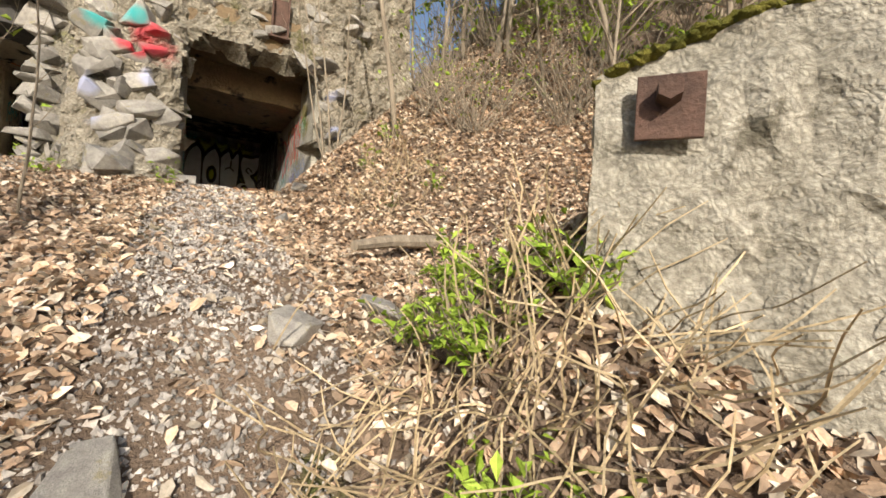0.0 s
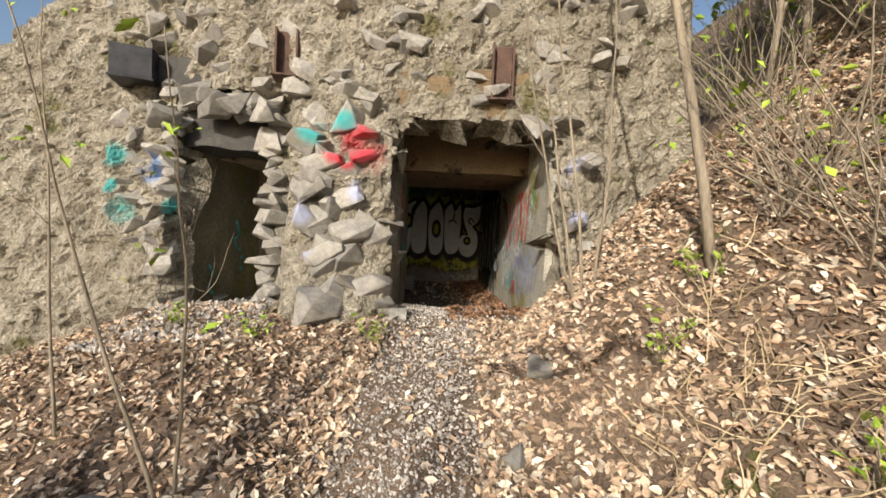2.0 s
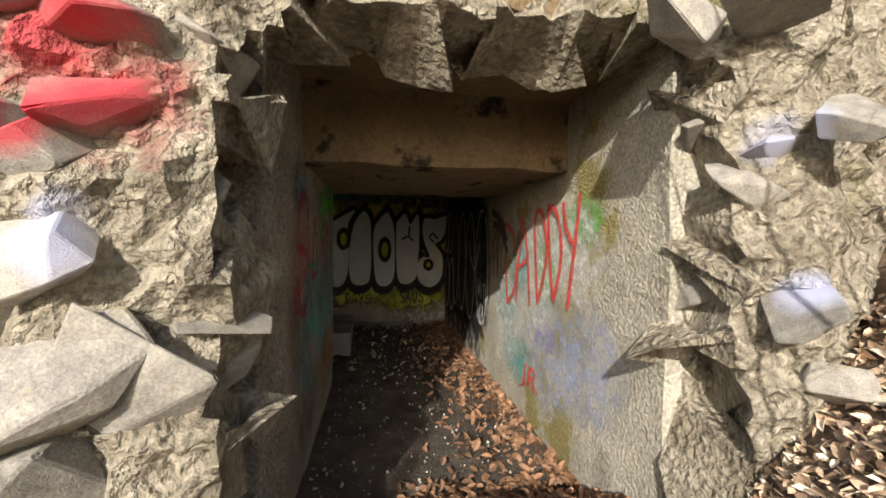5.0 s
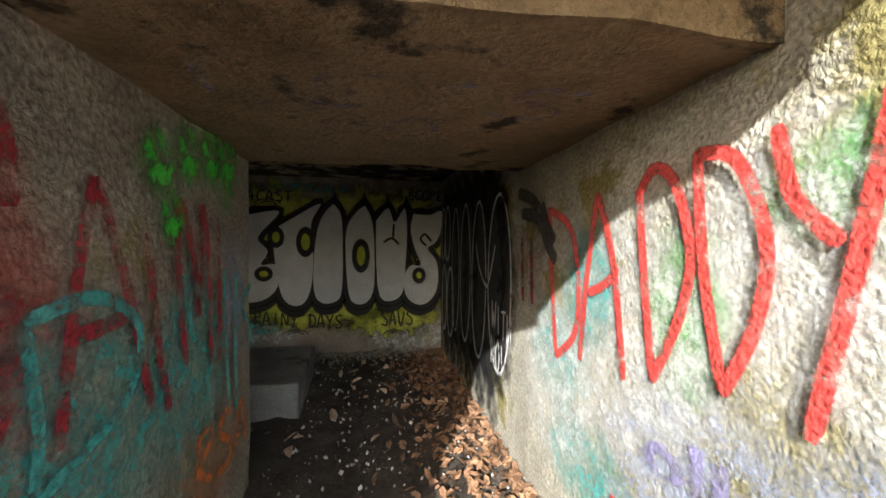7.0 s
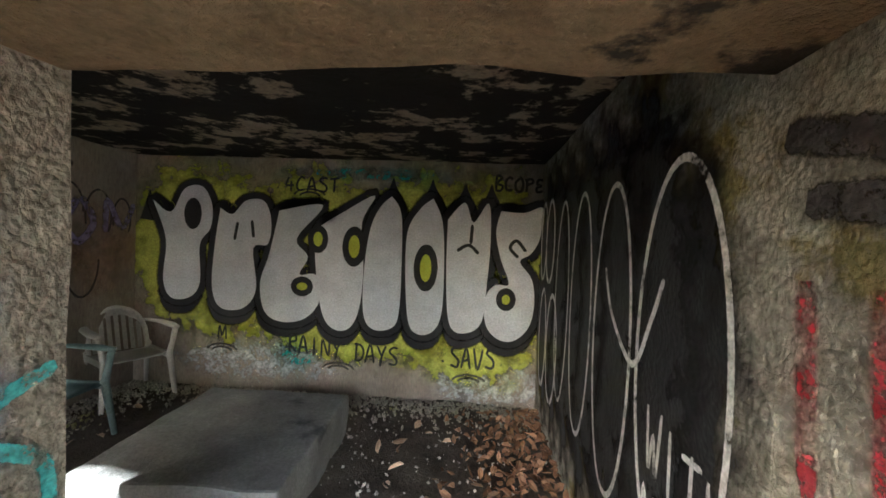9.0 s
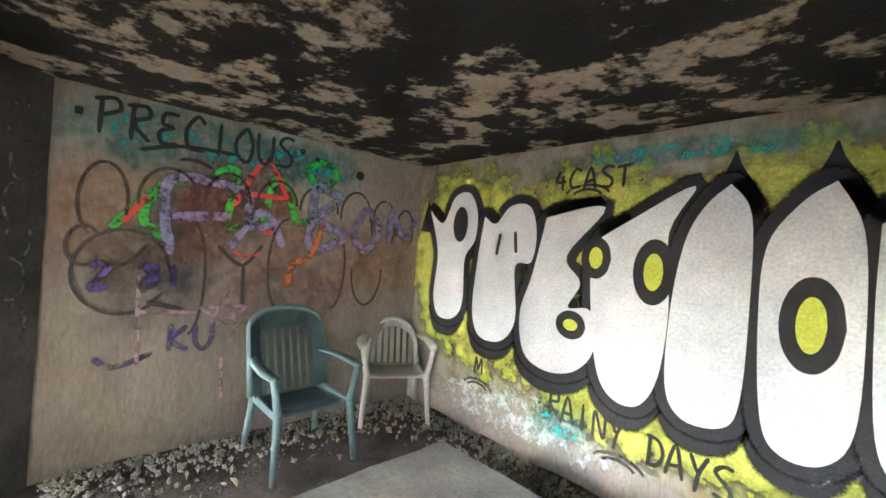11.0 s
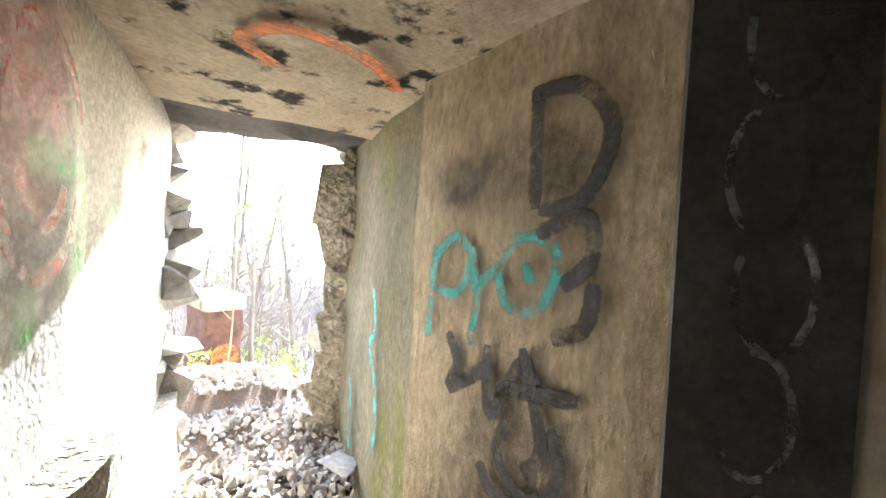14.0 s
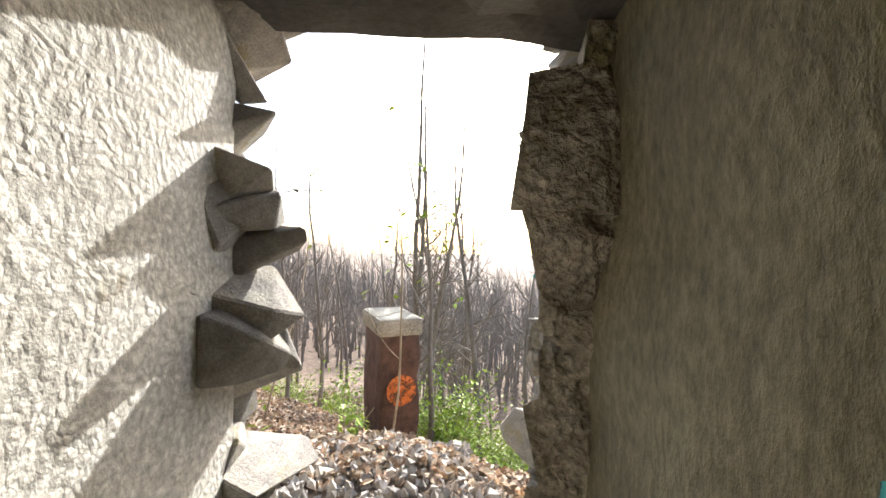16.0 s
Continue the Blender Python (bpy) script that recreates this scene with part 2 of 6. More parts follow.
M = {
    "soil": material("leaf_soil", (0.12, 0.085, 0.06), (0.33, 0.24, 0.17), 1.6, 55, 0.95, 0.8, third=(0.12, 0.13, 0.04), third_at=0.62, bump_dist=0.05),
    "facade": material("weathered_concrete", (0.25, 0.215, 0.155), (0.62, 0.56, 0.45), 4.5, 30, 0.95, 1.0, third=(0.22, 0.20, 0.10), third_at=0.58, bump_dist=0.06, contrast=0.9, pebble=26.0),
    "block": material("pitted_grey_concrete", (0.27, 0.25, 0.20), (0.46, 0.43, 0.36), 5, 40, 0.95, 0.6, third=(0.16, 0.145, 0.11), third_at=0.58, third_scale=4.0, bump_dist=0.015, contrast=0.8, pebble=60.0),
    "stone": material("grey_sandstone", (0.26, 0.24, 0.22), (0.45, 0.42, 0.36), 5, 45, 0.85, 0.5, third=(0.34, 0.30, 0.20), third_at=0.6, third_scale=3, objvar=0.3, contrast=0.75),
    "tunnel": material("tunnel_concrete", (0.27, 0.245, 0.20), (0.50, 0.46, 0.37), 3.0, 45, 0.9, 0.9, third=(0.30, 0.29, 0.13), third_at=0.6, third_scale=1.5, bump_dist=0.04, contrast=1.0, pebble=40.0),
    "whitewash": material("whitewashed_pitted_concrete", (0.50, 0.48, 0.43), (0.70, 0.68, 0.63), 3.0, 50, 0.9, 0.4, third=(0.33, 0.29, 0.22), third_at=0.60, third_scale=2.6, bump_dist=0.010, contrast=0.8, pebble=52.0),
    "west": material("brown_streaked_concrete", (0.29, 0.225, 0.14), (0.52, 0.43, 0.30), 2.6, 42, 0.9, 0.7, third=(0.10, 0.085, 0.07), third_at=0.61, third_scale=1.9, streak=0.45, bump_dist=0.03, contrast=0.85),
    # olive moss patches; base darkened below west to offset bounced light at the mouth
    "west_far": material("dark_mossy_concrete", (0.12, 0.105, 0.06), (0.27, 0.24, 0.16), 2.4, 42, 0.9, 0.8, third=(0.17, 0.165, 0.06), third_at=0.56, third_scale=1.5, streak=0.5, bump_dist=0.03, contrast=0.85),
    "pale": material("pale_washed_concrete", (0.36, 0.335, 0.27), (0.56, 0.53, 0.45), 3.5, 50, 0.9, 0.9, third=(0.30, 0.26, 0.11), third_at=0.53, third_scale=1.8, bump_dist=0.012, contrast=0.9, pebble=48.0),
    "room": material("tan_concrete", (0.24, 0.20, 0.16), (0.38, 0.33, 0.27), 2.5, 50, 0.85, 0.4, third=(0.15, 0.13, 0.11), third_at=0.6, streak=0.35, bump_dist=0.01),
    # near-black; on ceiling_5 this colour stands in for shade
    "dark": material("dark_concrete", (0.05, 0.048, 0.044), (0.12, 0.11, 0.10), 3, 40, 0.9, 0.4, bump_dist=0.01),
    "soot": material("peeling_soot_ceiling", (0.30, 0.24, 0.17), (0.40, 0.33, 0.25), 4, 40, 0.9, 0.5, third=(0.016, 0.014, 0.012), third_at=0.42, third_scale=3.6, bump_dist=0.02),
    "tceil": material("brown_stained_ceiling", (0.17, 0.12, 0.07), (0.33, 0.24, 0.14), 2.5, 30, 0.9, 0.8, third=(0.05, 0.04, 0.03), third_at=0.56, third_scale=2.5, bump_dist=0.04),
    "dirt": material("dark_earth_floor", (0.06, 0.05, 0.042), (0.15, 0.125, 0.10), 3, 40, 0.95, 0.9, bump_dist=0.04),
    "slab": material("grey_slab_concrete", (0.22, 0.22, 0.21), (0.36, 0.36, 0.34), 4, 50, 0.85, 0.4, third=(0.13, 0.13, 0.13), third_at=0.6),
    "leaf": material("dry_leaves", (0.34, 0.232, 0.15), (0.62, 0.465, 0.33), 6, 60, 0.8, 0.3, island=0.65),
    # darker, redder brown than leaf, for the tunnel and its mouth
    "dark_leaf": material("dark_brown_leaves", (0.16, 0.085, 0.045), (0.34, 0.20, 0.12), 6, 60, 0.7, 0.3, island=0.5),
    # paler copy of the soot ceiling: tunnel light put into the colour
    "lit_soot": material("lit_soot_ceiling", (0.36, 0.29, 0.20), (0.52, 0.44, 0.33), 4, 40, 0.9, 0.6, third=(0.03, 0.027, 0.024), third_at=0.55, third_scale=4.5, bump_dist=0.03),
    "pale_leaf": material("bleached_leaves", (0.58, 0.475, 0.35), (0.86, 0.76, 0.61), 6, 60, 0.8, 0.3, island=0.45),
    "gravel": material("mixed_gravel", (0.28, 0.25, 0.22), (0.58, 0.53, 0.47), 8, 60, 0.85, 0.3, island=0.5),
    "moss": material("yellow_moss", (0.10, 0.11, 0.02), (0.24, 0.21, 0.04), 9, 90, 1.0, 1.0),
    "rust": material("rusted_steel", (0.07, 0.045, 0.035), (0.17, 0.10, 0.075), 7, 60, 0.7, 0.4, metal=0.3),
    "black_steel": material("black_painted_steel", (0.015, 0.015, 0.018), (0.04, 0.04, 0.045), 7, 60, 0.5, 0.3, metal=0.2),
    "bark": material("pale_bark", (0.22, 0.18, 0.13), (0.42, 0.35, 0.26), 9, 70, 0.9, 0.5, streak=0.3),
    "far_bark": material("grey_bark", (0.13, 0.115, 0.10), (0.27, 0.245, 0.21), 5, 50, 0.9, 0.4, streak=0.3),
    "green": material("spring_leaves", (0.20, 0.31, 0.03), (0.42, 0.54, 0.08), 7, 50, 0.6, 0.1, island=0.35),
    "straw": material("dead_straw", (0.40, 0.30, 0.17), (0.62, 0.50, 0.32), 7, 60, 0.8, 0.2, island=0.3),
    "green_chair": material("sea_green_plastic", (0.13, 0.20, 0.20), (0.22, 0.31, 0.31), 4, 60, 0.45, 0.05, third=(0.06, 0.10, 0.09), third_at=0.62),
    "white_chair": material("dirty_white_plastic", (0.55, 0.53, 0.48), (0.70, 0.68, 0.63), 4, 60, 0.45, 0.05, third=(0.34, 0.31, 0.25), third_at=0.62),
    "fill_white": paint("silver_white_paint", (0.60, 0.61, 0.63), 0.2, 0.3, pebble=0.0),
    "p_black": paint("black_paint", (0.02, 0.02, 0.022), 0.22, 0.32, pebble=0.0),
    "p_dim": paint("faded_black_paint", (0.05, 0.045, 0.045), 0.34, 0.5),
    "p_red": paint("red_paint", (0.60, 0.07, 0.06), 0.36, 0.50),
    "p_fred": paint("faded_red_paint", (0.36, 0.12, 0.09), 0.40, 0.62),
    "p_dred": paint("dark_red_paint", (0.30, 0.02, 0.035), 0.40, 0.58),
    "p_cyan": paint("cyan_paint", (0.08, 0.42, 0.42), 0.38, 0.58),
    "p_yellow": paint("yellow_green_paint", (0.46, 0.50, 0.05), 0.22, 0.32, pebble=0.0),
    "p_purple": paint("violet_paint", (0.28, 0.26, 0.46), 0.36, 0.56),
    "p_vfaint": paint("worn_violet_paint", (0.22, 0.20, 0.30), 0.46, 0.66),
    "p_dviolet": paint("indigo_paint", (0.09, 0.06, 0.24), 0.36, 0.54),
    "p_green": paint("green_paint", (0.08, 0.48, 0.06), 0.36, 0.54),
    "p_blue": paint("sky_blue_paint", (0.10, 0.28, 0.55), 0.36, 0.54),
    "h_vgreen": haze_paint("vivid_green_overspray", (0.06, 0.50, 0.04), 0.95, 0.42, 0.56),
    "p_pink": paint("pink_paint", (0.52, 0.36, 0.38), 0.38, 0.56),
    "p_orange": paint("orange_paint", (0.58, 0.17, 0.04), 0.38, 0.56),
    "p_dimwhite": paint("thin_grey_paint", (0.22, 0.22, 0.21), 0.40, 0.6),
    "p_white": paint("white_line_paint", (0.7, 0.7, 0.7), 0.34, 0.5),
    "h_yellow": haze_paint("yellow_green_overspray", (0.52, 0.54, 0.09), 0.95, 0.24, 0.40),
    "h_cyan": haze_paint("cyan_overspray", (0.08, 0.45, 0.44), 0.6),
    "h_white": haze_paint("white_overspray", (0.74, 0.75, 0.74), 0.6),
    "h_green": haze_paint("green_overspray", (0.10, 0.50, 0.07), 0.6),
    "h_red": haze_paint("red_overspray", (0.52, 0.06, 0.06), 0.5),
    "h_orange": haze_paint("orange_overspray", (0.52, 0.20, 0.06), 0.4),
    "h_pink": haze_paint("pink_overspray", (0.50, 0.26, 0.24), 0.45),
    "h_blue": haze_paint("pale_blue_overspray", (0.42, 0.48, 0.66), 0.6),
    "h_black": haze_paint("black_overspray", (0.018, 0.018, 0.02), 0.95, 0.26, 0.42),
    "h_dirt": haze_paint("soot_smudge", (0.03, 0.03, 0.03), 0.45),
}


def spray(m, clouds):
    """Clouds of sprayed paint round places of the front, over whatever stone or mortar is there."""
    n, k = m.node_tree.nodes, m.node_tree.links
    b = n["Principled BSDF"]
    g = n.new("ShaderNodeNewGeometry")
    nz = n.new("ShaderNodeTexNoise")
    nz.inputs["Scale"].default_value, nz.inputs["Detail"].default_value, nz.inputs["Roughness"].default_value = 9.0, 6.0, 0.7
    k.new(g.outputs["Position"], nz.inputs["Vector"])
    for at, size, color in clouds:
        radius = 1.7 * size
        d = n.new("ShaderNodeVectorMath")
        d.operation = "DISTANCE"
        d.inputs[1].default_value = at
        k.new(g.outputs["Position"], d.inputs[0])
        a = n.new("ShaderNodeMath")
        a.operation = "MULTIPLY_ADD"
        a.inputs[1].default_value = 0.55 * radius
        k.new(nz.outputs["Fac"], a.inputs[0])
        k.new(d.outputs["Value"], a.inputs[2])
        r = n.new("ShaderNodeMapRange")
        r.inputs["From Min"].default_value, r.inputs["From Max"].default_value = radius * 1.3, radius * 0.85
        r.inputs["To Max"].default_value = 0.82
        k.new(a.outputs[0], r.inputs["Value"])
        x = n.new("ShaderNodeMix")
        x.data_type = "RGBA"
        old = b.inputs["Base Color"].links[0].from_socket
        k.new(r.outputs["Result"], x.inputs["Factor"])
        k.new(old, x.inputs[6])
        x.inputs[7].default_value = (*color, 1)
        k.new(x.outputs[2], b.inputs["Base Color"])


RED, CYAN, BLUE, LILAC = (0.60, 0.045, 0.07), (0.04, 0.46, 0.45), (0.04, 0.16, 0.42), (0.50, 0.53, 0.72)
CLOUDS = [((-1.22, 0.28, 2.06), 0.15, RED), ((-1.02, 0.28, 1.96), 0.16, RED), ((-1.40, 0.26, 1.94), 0.11, RED), ((-0.90, 0.30, 1.90), 0.09, RED), ((-1.28, 0.28, 1.84), 0.08, RED),
          ((-1.68, 0.30, 2.16), 0.13, CYAN), ((-1.46, 0.30, 2.28), 0.10, CYAN), ((-1.30, 0.30, 2.22), 0.08, CYAN), ((-1.06, 0.28, 1.84), 0.07, BLUE), ((-0.96, 0.3, 2.06), 0.05, BLUE),
          ((-1.72, 0.22, 1.30), 0.10, LILAC), ((-1.72, 0.16, 0.96), 0.11, LILAC), ((-1.15, 0.26, 1.56), 0.10, LILAC), ((1.02, 0.34, 1.95), 0.09, LILAC), ((1.12, 0.3, 1.35), 0.07, LILAC),
          ((-3.95, 0.9, 1.25), 0.12, CYAN), ((-4.1, 0.95, 1.55), 0.07, CYAN), ((-3.6, 0.85, 1.75), 0.12, BLUE), ((-4.05, 0.95, 1.9), 0.10, CYAN), ((-3.3, 0.9, 1.3), 0.09, CYAN)]
for kind in ("facade", "stone"):
    spray(M[kind], CLOUDS)


# ---- building helpers ----
def mesh_object(name, bm, mat, smooth=False):
    me = bpy.data.meshes.new(name)
    bm.to_mesh(me)
    bm.free()
    me.materials.append(mat)
    if smooth:
        for p in me.polygons:
            p.use_smooth = True
    return new(name, me)


def part(name, bm, mat, parent, label="", smooth=False):
    ob = mesh_object(name, bm, mat, smooth)
    ob.parent = parent
    return tagged(ob, label)


def raw(name, verts, faces, mat, smooth=False):
    me = bpy.data.meshes.new(name)
    me.from_pydata([tuple(v) for v in verts], [], faces)
    me.materials.append(mat)
    if smooth:
        for p in me.polygons:
            p.use_smooth = True
    return new(name, me)


def base(name, at=(0, 0, 0), turn=0.0):
    ob = new(name)
    ob.matrix_basis = pose(*at, 0, 0, turn)
    return ob


def add_box(bm, lo, hi, bevel=0.0):
    made = bmesh.ops.create_cube(bm, size=1.0)["verts"]
    for v in made:
        v.co = Vector([lo[i] + (v.co[i] + 0.5) * (hi[i] - lo[i]) for i in range(3)])
    if bevel:
        edges = list({e for v in made for e in v.link_edges})
        bmesh.ops.bevel(bm, geom=edges, offset=bevel, segments=2, affect="EDGES", profile=0.6)
    return made


def add_tube(bm, pts, radii, sides=7):
    """A tapered tube along a line of points."""
    rings, last = [], None
    for i, p in enumerate(pts):
        p = Vector(p)
        d = (Vector(pts[min(i + 1, len(pts) - 1)]) - Vector(pts[max(i - 1, 0)])).normalized()
        a = d.orthogonal().normalized() if last is None else (last - d * last.dot(d)).normalized()
        last = a
        b = d.cross(a)
        rings.append([bm.verts.new(p + (a * math.cos(q) + b * math.sin(q)) * radii[i]) for q in (2 * math.pi * j / sides for j in range(sides))])
    for r, s in zip(rings, rings[1:]):
        for j in range(sides):
            bm.faces.new((r[j], r[(j + 1) % sides], s[(j + 1) % sides], s[j]))
    bm.faces.new(rings[-1])
    bm.faces.new(list(reversed(rings[0])))


def smooth_line(pts, steps=6):
    fine = []
    for i in range(len(pts) - 1):
        p0, p1, p2, p3 = (Vector(pts[max(0, min(len(pts) - 1, j))]) for j in (i - 1, i, i + 1, i + 2))
        for k in range(steps):
            t = k / steps
            fine.append(0.5 * ((2 * p1) + (p2 - p0) * t + (2 * p0 - 5 * p1 + 4 * p2 - p3) * t * t + (3 * p1 - p0 - 3 * p2 + p3) * t ** 3))
    fine.append(Vector(pts[-1]))
    return fine


def ribbon(fine, width, start=0, lift=0.0):
    """A strip along a line: two edges and a middle."""
    verts, faces = [], []
    for i, p in enumerate(fine):
        d = (fine[min(i + 1, len(fine) - 1)] - fine[max(i - 1, 0)]).normalized()
        s = Vector((-d.y, d.x)) * width / 2 * (0.6 if i in (0, len(fine) - 1) else 1)
        verts += [(p.x + s.x, p.y + s.y, lift), (p.x, p.y, lift), (p.x - s.x, p.y - s.y, lift)]
        if i:
            k = start + 3 * i
            faces += [(k - 3, k - 2, k + 1, k), (k - 2, k - 1, k + 2, k + 1)]
    return verts, faces


def soft_edge(me, ring_of):
    """Marks the middle of each strip, so that its sprayed edge can fade."""
    uv = me.uv_layers.new(name="UVMap")
    for loop in me.loops:
        inner = ring_of == 0 or loop.vertex_index % ring_of == 1
        uv.data[loop.index].uv = (1.0 if inner else 0.0, 0.5)


def blob(frame_, pts, mat, off, name, parent):
    """A filled rounded shape inside a closed loop of points."""
    fine = smooth_line(list(pts) + [pts[0]], 5)[:-1]
    bm = bmesh.new()
    bm.faces.new([bm.verts.new((p.x, p.y, 0)) for p in fine])
    bmesh.ops.recalc_face_normals(bm, faces=bm.faces)
    bmesh.ops.triangulate(bm, faces=bm.faces[:])
    ob = mesh_object(name, bm, mat)
    soft_edge(ob.data, 0)
    ob.matrix_basis = frame_ @ pose(0, 0, off)
    ob.parent = parent
    ob.matrix_parent_inverse = parent.matrix_basis.inverted()
    return ob


def stone_mesh(name, seed, flat=0.75, mat=None):
    """An angular broken stone about one metre across, flat on some sides."""
    r = random.Random(seed)
    bm = bmesh.new()
    for k in range(15):
        v = Vector([r.uniform(-0.5, 0.5) for _ in range(3)])
        v[k % 3] = r.choice((-1, 1)) * r.uniform(0.40, 0.5)
        bm.verts.new((v.x, v.y, v.z * flat))
    bmesh.ops.convex_hull(bm, input=bm.verts)
    loose = [v for v in bm.verts if not v.link_faces]
    bmesh.ops.delete(bm, geom=loose, context="VERTS")
    bmesh.ops.bevel(bm, geom=list(bm.edges), offset=0.016, segments=1, affect="EDGES")
    me = bpy.data.meshes.new(name)
    bm.to_mesh(me)
    bm.free()
    me.materials.append(mat or M["stone"])
    return me


STONES = [stone_mesh("stone", i, 0.6 + 0.08 * (i % 5)) for i in range(14)]


def put_stone(parent, at, size, seed, squash=1.0, name="stone"):
    r = random.Random(seed * 7 + 3)
    ob = new(name, STONES[seed % len(STONES)])
    ob.parent = parent
    ob.matrix_basis = pose(*at, r.uniform(-40, 40), r.uniform(-40, 40), r.uniform(0, 360)) @ Matrix.Diagonal((size * r.uniform(0.85, 1.2), size, size * squash, 1))
    return ob


# ---- the lie of the land ----
PROFILE_Y = (-60, -30, -14, -8, -5.76, -4.7, -3.84, -3.0, -2.0, -1.0, -0.3, 0.3, 0.8, 1.7)
PROFILE_Z = (-13, -9, -5.2, -3.0, -1.85, -1.15, -0.66, -0.45, -0.26, -0.02, 0.18, 0.32, 0.30, -0.12)


def ground_z(x, y, rough=True):
    p = float(np.interp(y, PROFILE_Y, PROFILE_Z))
    edge = float(np.interp(y, (-6.0, -4.5, -3.1, -2.2, -1.0, 0.0, 0.5), (0.6, 0.4, 0.9, 0.30, -0.10, 0.4, 0.75)))
    slope = float(np.interp(y, (-7, -4.5, -2.2, -0.8, 0.5), (0.25, 0.45, 0.66, 0.90, 1.1)))
    r = max(0.0, x - edge)
    z = p + slope * r - 0.35 * max(0.0, slope * (r - 8)) + 0.06 * math.sin(1.7 * x + y) * min(1, r)
    z -= 0.40 * max(0.0, min(float(np.interp(y, (-2.0, -0.1), (-1.15, -3.0))) - x, 9.0))
    bank = max(0.0, min(1.0, (x + 0.2) / 0.6)) * float(np.interp(y, (-7.5, -6.3, -4.8, -3.9), (0, 1, 1, 0)))
    z += 0.85 * bank * bank * (3 - 2 * bank)
    if 0.6 < y < 7.2 and -3.7 < x < 1.35:
        z = p * (0.55 if x < -1.5 else 1.0)
    if rough:
        z += 0.05 * noise.noise(Vector((x * 1.4, y * 1.4, 0.3))) + 0.025 * noise.noise(Vector((x * 5, y * 5, 1.3)))
    return z


def axis(lo, hi, step, far):
    inner = list(np.arange(lo, hi + 1e-6, step))
    out, d, left, right = [], step, lo, hi
    while right < far:
        d *= 1.25
        left, right = left - d, right + d
        inner = [left] + inner + [right]
    return inner


gx, gy = axis(-5.0, 4.0, 0.12, 900.0), axis(-7.0, 1.2, 0.12, 900.0)
gv = [(x, y, ground_z(x, y)) for y in gy for x in gx]
nx = len(gx)
gf = [(j * nx + i, j * nx + i + 1, (j + 1) * nx + i + 1, (j + 1) * nx + i) for j in range(len(gy) - 1) for i in range(nx - 1)]
ground = tagged(raw("ground", gv, gf, M["soil"], True), "steep brown hillside soil with moss", "ground", kind="structure")


# ---- the concrete front ----
def front_y(x, z):
    y = float(np.interp(x, (-6, -3.6, -2.1, -1.85, -1.4, -0.9, 0.2, 1.2, 2.2), (1.3, 0.92, 0.66, 0.48, 0.36, 0.46, 0.52, 0.34, 0.6)))
    y += 0.13 * (z - 1.2)
    foot = max(0.0, min(1.0, (x + 2.1) / 0.3)) * max(0.0, min(1.0, (-0.75 - x) / 0.3))
    y -= 0.34 * foot * max(0.0, min(0.9, 0.95 - z))
    y += 0.10 * noise.noise(Vector((x * 1.3, z * 1.3, 5))) + 0.10 * noise.noise(Vector((x * 4.5, z * 4.5, 9)))
    y += 0.06 * noise.noise(Vector((x * 12, z * 12, 2))) + 0.03 * noise.noise(Vector((x * 27, z * 27, 6)))
    return y


def in_opening(x, z):
    w = 0.07 * noise.noise(Vector((x * 3.1, z * 3.1, 7)))
    for lo, hi, top, rnd in ((-0.84, 0.95, 2.44, 0.40), (-3.38, -1.93, 2.70, 0.36)):
        if lo + w < x < hi + w and z < top + w:
            dx, dz = min(x - lo, hi - x), top - z
            if not (dx < rnd and dz < rnd and (rnd - dx) ** 2 + (rnd - dz) ** 2 > rnd * rnd):
                return True
    return False


def front_top(x):
    return min(6.5, 4.05 + 0.8 * (x + 5.0)) + 0.12 * noise.noise(Vector((x * 2, 0, 4)))


def build_front():
    step = 0.05
    xs, zs = np.arange(-8.0, 2.6, step), np.arange(-3.6, 6.6, step)
    index, verts, faces = {}, [], []

    def vert(i, j):
        if (i, j) not in index:
            x, z = float(xs[i]), float(zs[j])
            index[i, j] = len(verts)
            verts.append((x + 0.02 * noise.noise(Vector((x * 9, z * 9, 3))), front_y(x, z), z + 0.02 * noise.noise(Vector((z * 9, x * 9, 8)))))
        return index[i, j]

    for i in range(len(xs) - 1):
        for j in range(len(zs) - 1):
            x, z = float(xs[i]) + step / 2, float(zs[j]) + step / 2
            if z < front_top(x) and z > ground_z(x, 0.2, False) - 1.2 and not in_opening(x, z):
                faces.append((vert(i, j), vert(i + 1, j), vert(i + 1, j + 1), vert(i, j + 1)))
    ob = raw("wall_front", verts, faces, M["facade"])
    so = ob.modifiers.new("thickness", "SOLIDIFY")
    so.thickness, so.offset = 0.38, -1.0
    return tagged(ob, "crumbling weathered concrete front wall with two openings", "wall", kind="structure")


front = build_front()


